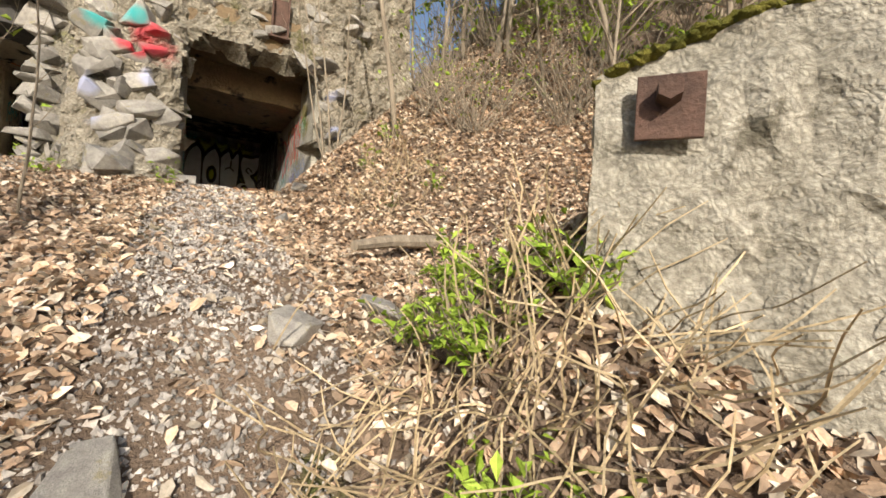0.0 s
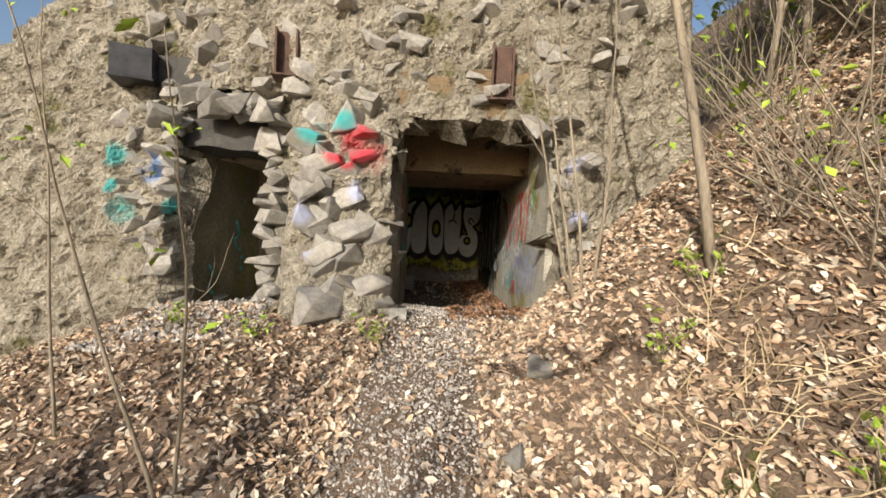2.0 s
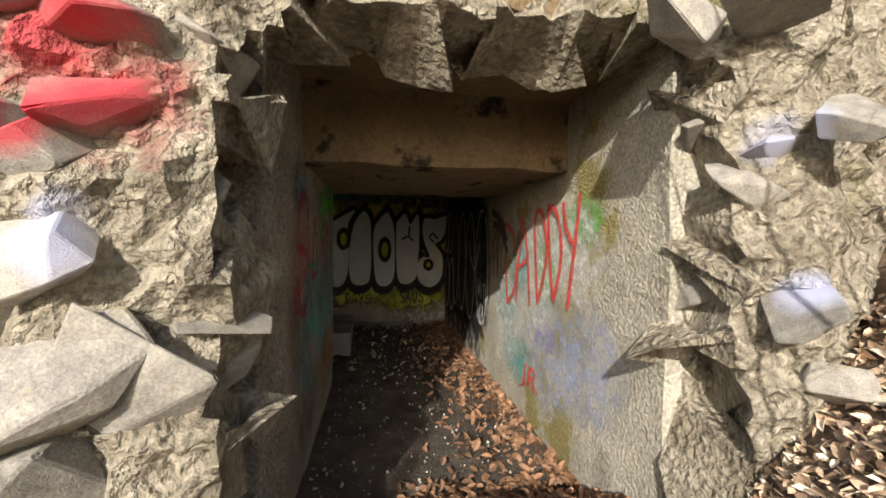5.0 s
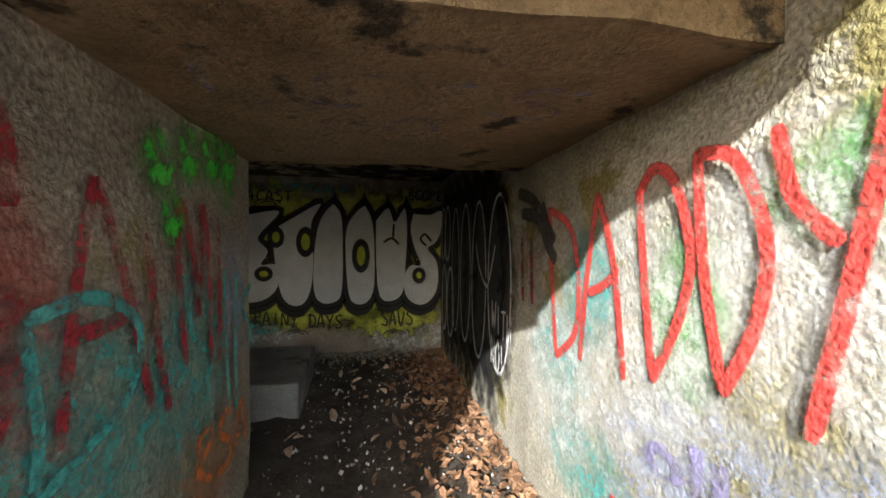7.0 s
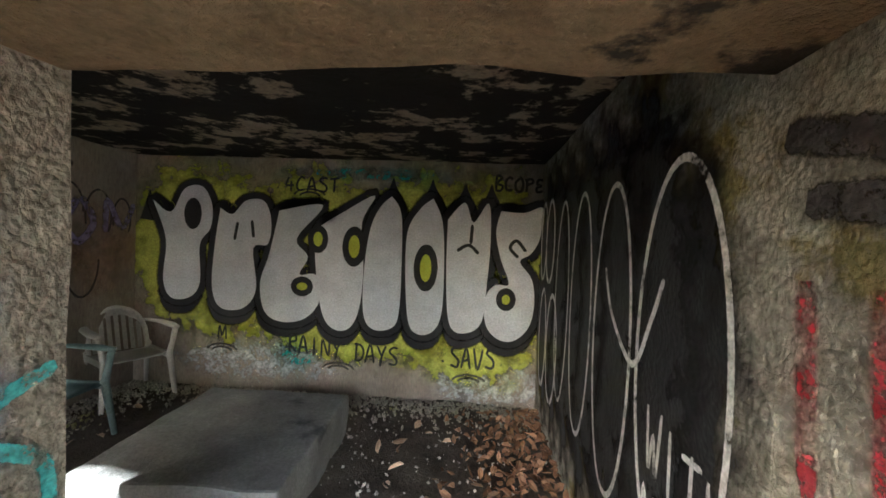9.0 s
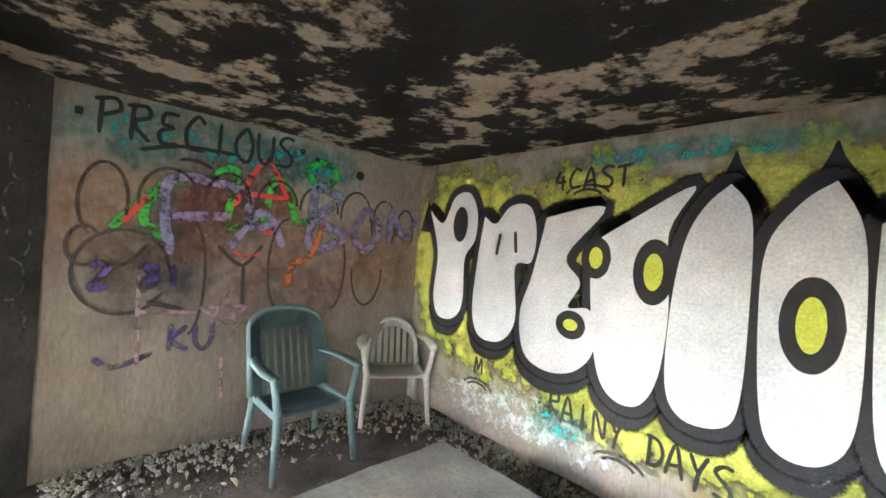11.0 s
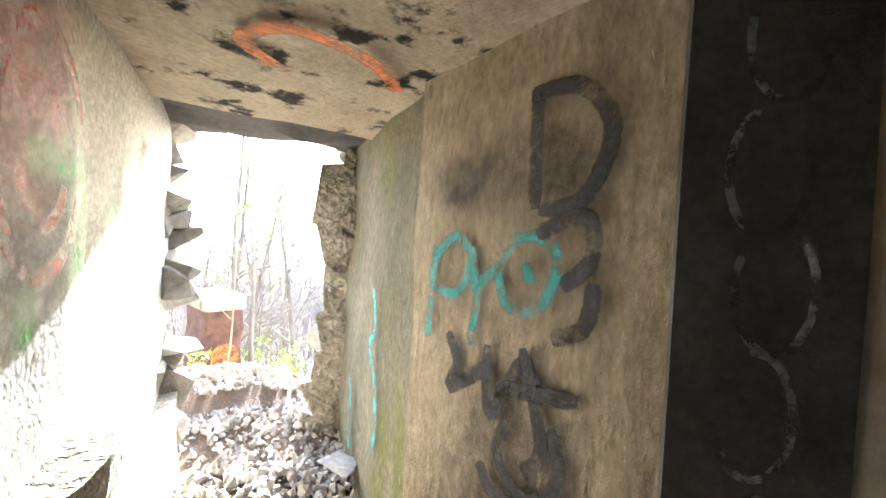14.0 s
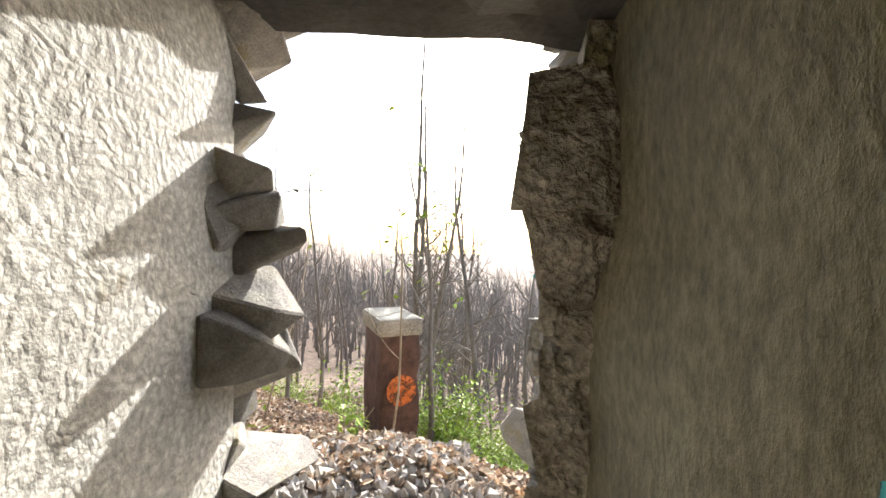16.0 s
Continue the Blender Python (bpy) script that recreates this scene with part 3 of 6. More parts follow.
# ---- tunnels and room ----
def prism(name, poly, z0, z1, mat, label, category="wall", cut=0.16, rough=0.012):
    """An upright slab over a plan outline, with slightly uneven faces."""
    bm = bmesh.new()
    low = [bm.verts.new((x, y, z0)) for x, y in poly]
    face = bm.faces.new(low)
    up = bmesh.ops.extrude_face_region(bm, geom=[face])["geom"]
    for v in up:
        if isinstance(v, bmesh.types.BMVert):
            v.co.z = z1
    bmesh.ops.recalc_face_normals(bm, faces=bm.faces)
    for _ in range(6):
        long = [e for e in bm.edges if e.calc_length() > cut * 1.6]
        if not long:
            break
        bmesh.ops.subdivide_edges(bm, edges=long, cuts=1, use_grid_fill=True)
    bmesh.ops.triangulate(bm, faces=[f for f in bm.faces if len(f.verts) > 4])
    for v in bm.verts:
        c = v.co
        v.co = c + Vector((noise.noise(c * 3.0 + Vector((9, 0, 0))), noise.noise(c * 3.0), noise.noise(c * 3.0 + Vector((0, 7, 0))))) * rough
    ob = mesh_object(name, bm, mat)
    return tagged(ob, label, category, kind="structure")


wall_right = prism("wall_right", [(0.9, 0.72), (1.3, 0.72), (1.3, 6.9), (0.9, 6.9)], -0.4, 3.2, M["pale"], "pale concrete tunnel wall covered in spray paint")
wall_back = prism("wall_back", [(-3.7, 6.5), (0.9, 6.5), (0.9, 6.9), (-3.7, 6.9)], -0.4, 3.2, M["room"], "concrete back wall with a large painted mural", rough=0.006)
wall_left = prism("wall_left", [(-3.25, 3.74), (-3.25, 6.5), (-3.7, 6.5), (-3.7, 3.74)], -0.4, 3.2, M["room"], "tan concrete end wall covered in graffiti", rough=0.006)
wall_west = prism("wall_west", [(-3.26, 3.735), (-3.70, 3.735), (-3.70, 2.67), (-3.022, 2.67), (-3.02, 2.8), (-3.06, 3.52)], -0.6, 3.2, M["west"], "stained brown concrete side wall of the second tunnel", cut=0.1)
wall_mouth = prism("wall_mouth", [(-3.70, 2.60), (-3.78, 1.22), (-3.40, 1.05), (-3.07, 2.60)], -0.6, 2.6, M["west_far"], "dark mossy concrete wall near the second mouth", cut=0.1, rough=0.02)
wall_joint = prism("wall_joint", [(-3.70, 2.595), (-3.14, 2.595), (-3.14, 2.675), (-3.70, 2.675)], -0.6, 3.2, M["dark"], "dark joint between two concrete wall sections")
wall_east = prism("wall_east", [(-1.85, 3.50), (-1.87, 3.50), (-2.11, 2.59), (-2.33, 1.16), (-2.30, 1.16), (-2.08, 2.59)], -0.6, 2.6, M["whitewash"], "whitewashed pitted concrete side of the pier", cut=0.1, rough=0.01)
# thin near-black slab over the slanted jamb face
wall_jamb = prism("wall_jamb", [(-3.045, 3.534), (-3.236, 3.748), (-3.272, 3.715), (-3.082, 3.50)], -0.4, 2.9, M["dark"], "near-black concrete jamb of the second tunnel", rough=0.004)
pier = prism("wall_pier", [(-0.80, 3.52), (-1.84, 3.52), (-2.08, 2.59), (-2.30, 1.15), (-2.24, 1.08), (-1.0, 1.0), (-0.86, 1.02), (-0.80, 1.3)], -0.6, 3.2, M["tunnel"], "thick concrete pier between the two tunnels")
ceiling_1 = prism("ceiling_1", [(-0.85, 1.7), (0.95, 1.7), (0.95, 3.50), (-0.85, 3.50)], 2.0, 2.7, M["tceil"], "brown stained tunnel ceiling", "ceiling", 0.12, 0.02)
ceiling_2 = prism("ceiling_2", [(-0.85, 0.75), (0.95, 0.75), (0.95, 1.72), (-0.85, 1.72)], 2.46, 3.0, M["tceil"], "rough broken ceiling edge at the mouth", "ceiling", 0.1, 0.05)
ceiling_3 = prism("ceiling_3", [(-3.5, 1.75), (-2.1, 1.75), (-1.9, 3.50), (-3.3, 3.50)], 2.02, 2.9, M["lit_soot"], "sooty peeling ceiling of the second tunnel, light painted in", "ceiling", 0.12, 0.02)
# near-black colour paints in the shade inside the second mouth
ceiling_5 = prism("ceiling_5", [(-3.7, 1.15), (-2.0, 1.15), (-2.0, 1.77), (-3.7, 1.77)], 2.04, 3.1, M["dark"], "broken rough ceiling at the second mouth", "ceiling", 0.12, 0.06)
ceiling_4 = prism("ceiling_4", [(-3.7, 3.40), (1.3, 3.40), (1.3, 6.9), (-3.7, 6.9)], 2.36, 2.9, M["soot"], "room ceiling with black soot and peeling paint", "ceiling", 0.2, 0.012)


def floor_sheet(name, x0, x1, y0, y1, z, mat, label, amp=0.04, step=0.09):
    xs, ys = np.linspace(x0, x1, int((x1 - x0) / step) + 2), np.linspace(y0, y1, int((y1 - y0) / step) + 2)
    v = [(x, y, z + amp * noise.noise(Vector((x * 3, y * 3, z + 2))) + 0.4 * amp * noise.noise(Vector((x * 11, y * 11, 4)))) for y in ys for x in xs]
    n = len(xs)
    f = [(j * n + i, j * n + i + 1, (j + 1) * n + i + 1, (j + 1) * n + i) for j in range(len(ys) - 1) for i in range(n - 1)]
    return tagged(raw(name, v, f, mat, True), label, "floor", kind="structure")


floor_room = floor_sheet("floor", -3.7, 1.3, 3.3, 6.9, 0.0, M["dirt"], "dark trampled earth floor of the room")
floor_right = floor_sheet("floor_tunnel", -1.0, 1.2, 0.35, 3.35, 0.004, M["dirt"], "dark earth tunnel floor with litter")
floor_left = floor_sheet("floor_passage", -3.9, -1.9, 0.55, 3.6, 0.012, M["dirt"], "gravelly floor of the second tunnel", 0.05)


# ---- the stone pillar and broken edges of the front ----
def scatter_front_stones():
    r = random.Random(4)
    count = 0
    for i in range(44):
        z = -0.05 + 2.75 * ((i * 0.618) % 1.0)
        half = 0.36 if z > 0.7 else 0.74 - 0.45 * z
        x = -1.38 + r.uniform(-1, 1) * half
        put_stone(front, (x, front_y(x, z) + r.uniform(0.02, 0.09), z), r.uniform(0.26, 0.48), count, 0.85)
        count += 1
    for side_x, lo, hi in ((-0.88, 0.2, 2.3), (-1.92, 0.3, 2.5), (-3.46, 0.9, 2.7), (1.02, 1.3, 2.5)):
        for i in range(7):
            z = lo + (hi - lo) * (i + r.random()) / 7
            put_stone(front, (side_x + r.uniform(-0.02, 0.10) * (-1 if side_x in (-3.46, -0.88) else 1), front_y(side_x, z) + r.uniform(0.02, 0.35), z), r.uniform(0.12, 0.2) if side_x < -3 else r.uniform(0.16, 0.30), count, 0.7)
            count += 1
    for i in range(110):
        x, z = r.uniform(-4.6, 1.8), r.uniform(2.6, 4.4)
        put_stone(front, (x, front_y(x, z) + 0.03, z), r.uniform(0.14, 0.34), count, 0.75)
        count += 1
    for i in range(26):
        x, z = r.uniform(-4.1, -3.3), r.uniform(0.9, 2.7)
        put_stone(front, (x, front_y(x, z) + 0.02, z), r.uniform(0.14, 0.3), count, 0.7)
        count += 1
    for at, size in (((0.62, 0.36, 2.3), 0.36), ((0.95, 0.3, 2.33), 0.3), ((1.2, 0.24, 1.95), 0.24), ((1.08, 0.3, 1.3), 0.26), ((1.25, 0.28, 1.05), 0.24)):
        put_stone(front, at, size, count, 0.7)
        count += 1


scatter_front_stones()


def channel_stub(at, height, turn):
    """A rusted steel channel end with its bottom plate."""
    root = base("steel_beam_stub", at, turn)
    bm = bmesh.new()
    add_box(bm, (-0.11, -0.02, 0), (0.11, 0.0, height), 0.004)
    part("web", bm, M["rust"], root)
    for s in (-1, 1):
        bm = bmesh.new()
        add_box(bm, (s * 0.11 - 0.012, -0.13, 0), (s * 0.11 + 0.012, 0.0, height), 0.004)
        part("flange", bm, M["rust"], root)
    bm = bmesh.new()
    add_box(bm, (-0.15, -0.16, -0.025), (0.15, 0.25, 0.0), 0.005)
    part("bottom_plate", bm, M["rust"], root)
    return tagged(root, "rusted steel channel stub set in the concrete front", "steel beam", "beam stubs in the front")


channel_stub((-2.08, front_y(-2.08, 3.0) + 0.0, 2.82), 0.5, 8)
channel_stub((0.32, front_y(0.32, 2.9) - 0.02, 2.66), 0.6, -6)
plate = base("steel_bracket", (-3.86, front_y(-3.86, 2.85) - 0.12, 2.75), 20)
for nm, lo, hi in (("face_plate", (-0.2, -0.16, 0.0), (0.2, -0.13, 0.34)), ("bottom_plate", (-0.22, -0.16, -0.02), (0.22, 0.3, 0.0)), ("side_plate", (0.19, -0.13, 0), (0.215, 0.3, 0.34))):
    bm = bmesh.new()
    add_box(bm, lo, hi, 0.004)
    part(nm, bm, M["black_steel"], plate)
tagged(plate, "black steel bracket box fixed in the concrete front", "bracket")


# ---- litter on the ground ----
def leaf_litter(name, count, seed, pick, mat, size, label, height=None):
    r = np.random.RandomState(seed)
    verts, faces = [], []
    while len(faces) < count * 2:
        x, y = pick(r)
        z = (height(x, y) if height else ground_z(x, y)) + r.uniform(0.004, 0.03)
        s, a = size * r.uniform(0.5, 1.35), r.uniform(0, 6.283)
        t = Matrix.Translation((x, y, z)) @ Euler((r.uniform(-0.9, 0.9), r.uniform(-0.9, 0.9), a)).to_matrix().to_4x4()
        k = len(verts)
        c = r.uniform(-0.15, 0.5) * s
        for p in ((-s, 0, 0), (-0.25 * s, -0.55 * s, c), (0.55 * s, -0.38 * s, c), (s, 0.05 * s, 0), (0.45 * s, 0.42 * s, c), (-0.35 * s, 0.5 * s, c)):
            verts.append(t @ Vector(p))
        faces += [(k, k + 1, k + 2, k + 3), (k, k + 3, k + 4, k + 5)]
    return tagged(raw(name, verts, faces, mat), label, "leaves", kind="stuff")


def on_slope(r):
    while True:
        x, y = r.uniform(-4.5, 4.5), r.uniform(-7.0, 0.45)
        path = abs(x - float(np.interp(y, (-6, -4, -2, 0), (-0.7, -0.5, -0.55, -0.35)))) < 0.42
        if y > 0.2 and -1.9 < x < 0.9:
            continue
        if not (path and r.rand() < 0.9) and not (x < -1.2 and r.rand() < 0.45):
            return x, y


def on_path(r):
    y = r.uniform(-6.5, 0.9)
    return float(np.interp(y, (-6, -4, -2, 0), (-0.8, -0.6, -0.6, -0.25))) + r.normal() * 0.42, y


leaf_litter("leaf_litter", 72000, 1, on_slope, M["leaf"], 0.031, "dry brown leaves strewn over the hillside")
leaf_litter("bleached_leaf_litter", 26000, 2, on_slope, M["pale_leaf"], 0.030, "pale bleached dry leaves on the hillside")
leaf_litter("far_leaf_litter", 6000, 3, lambda r: (r.uniform(-9, 6), r.uniform(-22, -6.5)), M["leaf"], 0.12, "dry leaves on the lower slope")


def gravel_bed(name, count, seed, pick, size, label, height=None, mat=None):
    r = np.random.RandomState(seed)
    verts, faces = [], []
    for _ in range(count):
        x, y = pick(r)
        z = height(x, y) if height else ground_z(x, y)
        s = size * (0.4 + r.rand() ** 2 * 1.6)
        t = Matrix.Translation((x, y, z + 0.2 * s)) @ Euler(r.uniform(0, 6.28, 3)).to_matrix().to_4x4()
        k = len(verts)
        for p in ((1, 0, 0), (-1, 0.1, 0), (0, 0.8, 0.1), (0.1, -0.8, 0), (0, 0.1, 0.6), (0.1, 0, -0.6)):
            verts.append(t @ Vector([c * s * r.uniform(0.7, 1.2) for c in p]))
        faces += [(k + a, k + b, k + c) for a, b, c in ((0, 2, 4), (2, 1, 4), (1, 3, 4), (3, 0, 4), (2, 0, 5), (1, 2, 5), (3, 1, 5), (0, 3, 5))]
    return tagged(raw(name, verts, faces, mat or M["gravel"]), label, "gravel", kind="stuff")


gravel_bed("path_gravel", 30000, 5, on_path, 0.011, "fine grey and tan gravel on the trodden path")
gravel_bed("tunnel_gravel", 1200, 6, lambda r: (r.uniform(-0.75, 0.85), r.uniform(0.3, 6.4)), 0.012, "small stones on the tunnel floor", lambda x, y: 0.01)
gravel_bed("passage_gravel", 7600, 7, lambda r: (r.uniform(-3.4, -1.95), r.uniform(-0.4, 3.6)), 0.026, "loose pale gravel in the second tunnel", lambda x, y: max(0.05, ground_z(x, y)) + 0.03 * noise.noise(Vector((x * 3, y * 3, 2))))
gravel_bed("room_rubble", 3200, 8, lambda r: ((r.uniform(-3.2, 0.85), 6.45 - abs(r.normal()) * 0.22) if r.rand() < 0.6 else (-3.2 + abs(r.normal()) * 0.25, r.uniform(3.8, 6.4))), 0.017, "rubble heaped along the foot of the walls", lambda x, y: 0.02, M["tunnel"])
leaf_litter("tunnel_leaves", 1500, 9, lambda r: (0.88 - abs(r.normal()) * 0.33, r.uniform(1.2, 6.3)), M["dark_leaf"], 0.038, "brown leaves blown along the tunnel wall", lambda x, y: 0.02 + 0.04 * max(0, x - 0.4))
leaf_litter("mouth_leaves", 900, 10, lambda r: (r.uniform(-0.2, 1.0), r.uniform(0.2, 1.6)), M["dark_leaf"], 0.038, "leaves drifted into the tunnel mouth", lambda x, y: max(0.02, ground_z(x, y)))
leaf_litter("room_leaves", 60, 11, lambda r: (r.uniform(-2.8, 0.8), r.uniform(3.8, 6.2)), M["leaf"], 0.05, "a few dry leaves on the room floor", lambda x, y: 0.02)


def loose_rock(at, size, seed, label, sink=0.25):
    root = new("rock", STONES[seed % len(STONES)])
    r = random.Random(seed)
    root.matrix_basis = pose(at[0], at[1], at[2] + size * sink, r.uniform(-20, 20), r.uniform(-20, 20), r.uniform(0, 360)) @ Matrix.Diagonal((size, size * 0.8, size * 0.6, 1))
    return tagged(root, label, "rock")


for i, (x, y, s) in enumerate(((-0.86, -4.45, 0.26), (-0.27, -3.97, 0.26), (-1.95, -2.0, 0.34), (0.15, -1.6, 0.2), (-3.6, -1.2, 0.45), (-2.2, -1.6, 0.2), (0.35, -1.15, 0.22), (0.2, -3.9, 0.3))):
    loose_rock((x, y, ground_z(x, y)), s, i + 20, "grey angular rock lying on the slope", 0.1)
loose_rock((-3.18, 1.75, 0.1), 0.26, 33, "dark rock lying in the tunnel mouth")


# ---- bank top block with steel plate ----
def concrete_block():
    root = base("concrete_block", (0.36, -4.95, -0.05), -56)

    def top(x):
        return 0.40 - 0.5 * max(0.0, 0.42 - x) ** 1.4

    bm = bmesh.new()
    add_box(bm, (0.0, 0.0, -1.0), (1.7, 0.8, 0.40))
    bmesh.ops.subdivide_edges(bm, edges=list(bm.edges), cuts=30, use_grid_fill=True)
    for v in bm.verts:
        c = v.co.copy()
        if c.z > -0.2:
            v.co.z = -0.2 + (c.z + 0.2) * (top(c.x) + 0.2) / 0.6
        v.co += Vector([noise.noise(c * 2.2 + Vector((k * 5, 0, 0))) for k in range(3)]) * 0.05 + Vector([noise.noise(c * 8 + Vector((0, k * 5, 0))) for k in range(3)]) * 0.025
        v.co += Vector([noise.noise(c * 22 + Vector((0, k * 5, 0))) for k in range(3)]) * 0.012
    part("body", bm, M["block"], root)
    bm = bmesh.new()
    r = random.Random(3)
    for _ in range(900):
        x, y = r.uniform(0.0, 1.6), abs(r.gauss(0, 0.12))
        m = pose(x, y, top(x) + 0.005, r.uniform(-20, 20), r.uniform(-20, 20), r.uniform(0, 90))
        bmesh.ops.create_icosphere(bm, subdivisions=1, radius=r.uniform(0.01, 0.032), matrix=m @ Matrix.Diagonal((1.4, 1, 0.6, 1)))
    part("moss", bm, M["moss"], root, "yellow-green moss cushion")
    bm = bmesh.new()
    add_box(bm, (0.11, -0.045, 0.055), (0.28, -0.025, 0.235), 0.003)
    steel = part("steel_plate", bm, M["rust"], root, "rusted square steel plate")
    bm = bmesh.new()
    bmesh.ops.create_cone(bm, cap_ends=True, segments=6, radius1=0.036, radius2=0.034, depth=0.07, matrix=pose(0.19, -0.075, 0.175, 90))
    part("bolt", bm, M["rust"], steel, "rusted hexagonal bolt head")
    return tagged(root, "mossy concrete block with a rusted bolt plate", "concrete block")


concrete_block()


def concrete_post():
    at = (-3.05, -3.4)
    root = base("concrete_post", (at[0], at[1], ground_z(*at) - 0.15), 12)
    bm = bmesh.new()
    add_box(bm, (-0.26, -0.5, 0), (0.26, 0.5, 1.75), 0.05)
    bmesh.ops.subdivide_edges(bm, edges=list(bm.edges), cuts=5, use_grid_fill=True)
    for v in bm.verts:
        v.co += Vector([noise.noise(v.co * 4 + Vector((k * 3, 0, 0))) for k in range(3)]) * 0.05
    part("body", bm, M["rust"], root, smooth=True)
    bm = bmesh.new()
    add_box(bm, (-0.3, -0.53, 1.68), (0.3, 0.53, 1.92), 0.06)
    part("cap", bm, M["block"], root, "weathered grey concrete cap")
    bm = bmesh.new()
    bmesh.ops.create_circle(bm, cap_ends=True, segments=20, radius=0.2, matrix=pose(0.0, 0.56, 1.0, -90))
    soft_edge(part("paint_spot", bm, M["p_orange"], root, "orange painted spot").data, 0)
    return tagged(root, "reddish concrete post with an orange painted spot", "post")


concrete_post()
log = base("fallen_branch", (1.0, -2.95, ground_z(1.0, -2.95) + 0.05), 8)
bm = bmesh.new()
add_tube(bm, [(-0.75, -0.12, -0.05), (-0.4, 0, 0.0), (0.1, 0.04, 0.03), (0.6, 0.0, 0.02), (1.0, 0.1, 0.05)], [0.035, 0.05, 0.055, 0.05, 0.03], 8)
part("limb", bm, M["bark"], log)
tagged(log, "weathered bare branch lying on the leaf litter", "branch")


# ---- trees and shrubs ----
def branch_line(r, start, way, length, bend, parts=6):
    pts, p, d = [Vector(start)], Vector(start), Vector(way).normalized()
    for _ in range(parts):
        d = (d + Vector((r.uniform(-1, 1), r.uniform(-1, 1), r.uniform(-0.5, 0.8))) * bend).normalized()
        p = p + d * (length / parts)
        pts.append(p.copy())
    return pts


def tree(name, at, height, radius, seed, limbs, lean=(0, 0), leaves=0, mat=None, label="", twigs=2, first=0.3, group=""):
    r = random.Random(seed)
    root = base(name, (at[0], at[1], at[2] - 0.1))
    trunk = branch_line(r, (0, 0, 0), (lean[0], lean[1], 1), height, 0.10, 9)
    bm = bmesh.new()
    add_tube(bm, trunk, [radius * (1 - 0.085 * i) for i in range(10)], 8)
    part("trunk", bm, mat or M["bark"], root, smooth=True)
    bm = bmesh.new()
    tips = []
    for i in range(limbs):
        f = first + (0.97 - first) * (i + r.random()) / limbs
        k = min(8, int(f * 9))
        p = trunk[k].lerp(trunk[k + 1], f * 9 - k)
        a = r.uniform(0, 6.283)
        ln = height * r.uniform(0.16, 0.36) * (1.25 - f)
        line = branch_line(r, p, (math.cos(a), math.sin(a), r.uniform(0.5, 1.3)), ln, 0.25, 6)
        rad = radius * 0.42 * (1.1 - f)
        add_tube(bm, line, [rad * (1 - 0.14 * j) for j in range(7)], 5)
        for _ in range(twigs):
            q = line[r.randint(2, 5)]
            tw = branch_line(r, q, (r.uniform(-1, 1), r.uniform(-1, 1), r.uniform(0, 1.2)), ln * 0.5, 0.3, 4)
            add_tube(bm, tw, [rad * 0.4 * (1 - 0.2 * j) for j in range(5)], 4)
            tips += tw[2:]
        tips += line[4:]
    if bm.verts:
        tagged(part("branchwork", bm, mat or M["bark"], root, smooth=True), kind="stuff")
    else:
        bm.free()
    if leaves and tips:
        bm = bmesh.new()
        for _ in range(leaves):
            add_leaf(bm, r, r.choice(tips) + Vector([r.uniform(-0.06, 0.06) for _ in range(3)]), r.uniform(0.02, 0.055) * max(1.0, height / 2.8))
        tagged(part("foliage", bm, M["green"], root, "young light green leaves"), kind="stuff")
    return tagged(root, label, "tree", group)


def add_leaf(bm, r, at, s):
    m = Matrix.Translation(at) @ Euler((r.uniform(-0.9, 0.9), r.uniform(-0.9, 0.9), r.uniform(0, 6.28))).to_matrix().to_4x4()
    v = [bm.verts.new(m @ Vector(p)) for p in ((-s, 0, 0), (-0.2 * s, -0.5 * s, 0.15 * s), (s, 0, -0.1 * s), (-0.2 * s, 0.5 * s, 0.15 * s))]
    bm.faces.new((v[0], v[1], v[2]))
    bm.faces.new((v[0], v[2], v[3]))


def on_ground(x, y):
    return (x, y, ground_z(x, y))


tree("young_tree", on_ground(1.36, -1.35), 5.5, 0.036, 1, 7, (-0.05, 0), 40, label="slender pale-barked young tree on the leafy slope", first=0.55)
for i, (x, y, h, lx) in enumerate(((0.70, -0.80, 3.0, -0.16), (0.76, -0.78, 3.4, -0.06), (0.82, -0.84, 2.8, 0.08), (0.74, -0.72, 2.6, -0.3))):
    tree("sapling", on_ground(x, y), h, 0.013, 11 + i, 6, (lx, -0.02), 0, label="thin bare sapling stem beside the tunnel mouth", group="saplings by the tunnel mouth")
for i, (x, y, h, lx) in enumerate(((-1.72, -1.75, 2.6, -0.15), (-1.68, -1.72, 2.4, 0.12), (-2.9, -1.0, 3.0, -0.1))):
    tree("sapling", on_ground(x, y), h, 0.012, 31 + i, 5, (lx, 0), 14, label="thin bare sapling growing below the stone pillar", group="saplings below the pillar")
for i in range(46):
    r = random.Random(70 + i)
    x, y = r.uniform(2.0, 9.5), r.uniform(-4.6, 2.8)
    tree("hillside_sapling", on_ground(x, y), r.uniform(3, 7), r.uniform(0.015, 0.05), 50 + i, 12, (r.uniform(-0.2, 0.1), 0), 900 if x > 3.0 else 160, label="thin bare tree with first green leaves on the hillside", twigs=4, first=0.12, group="trees on the hillside")


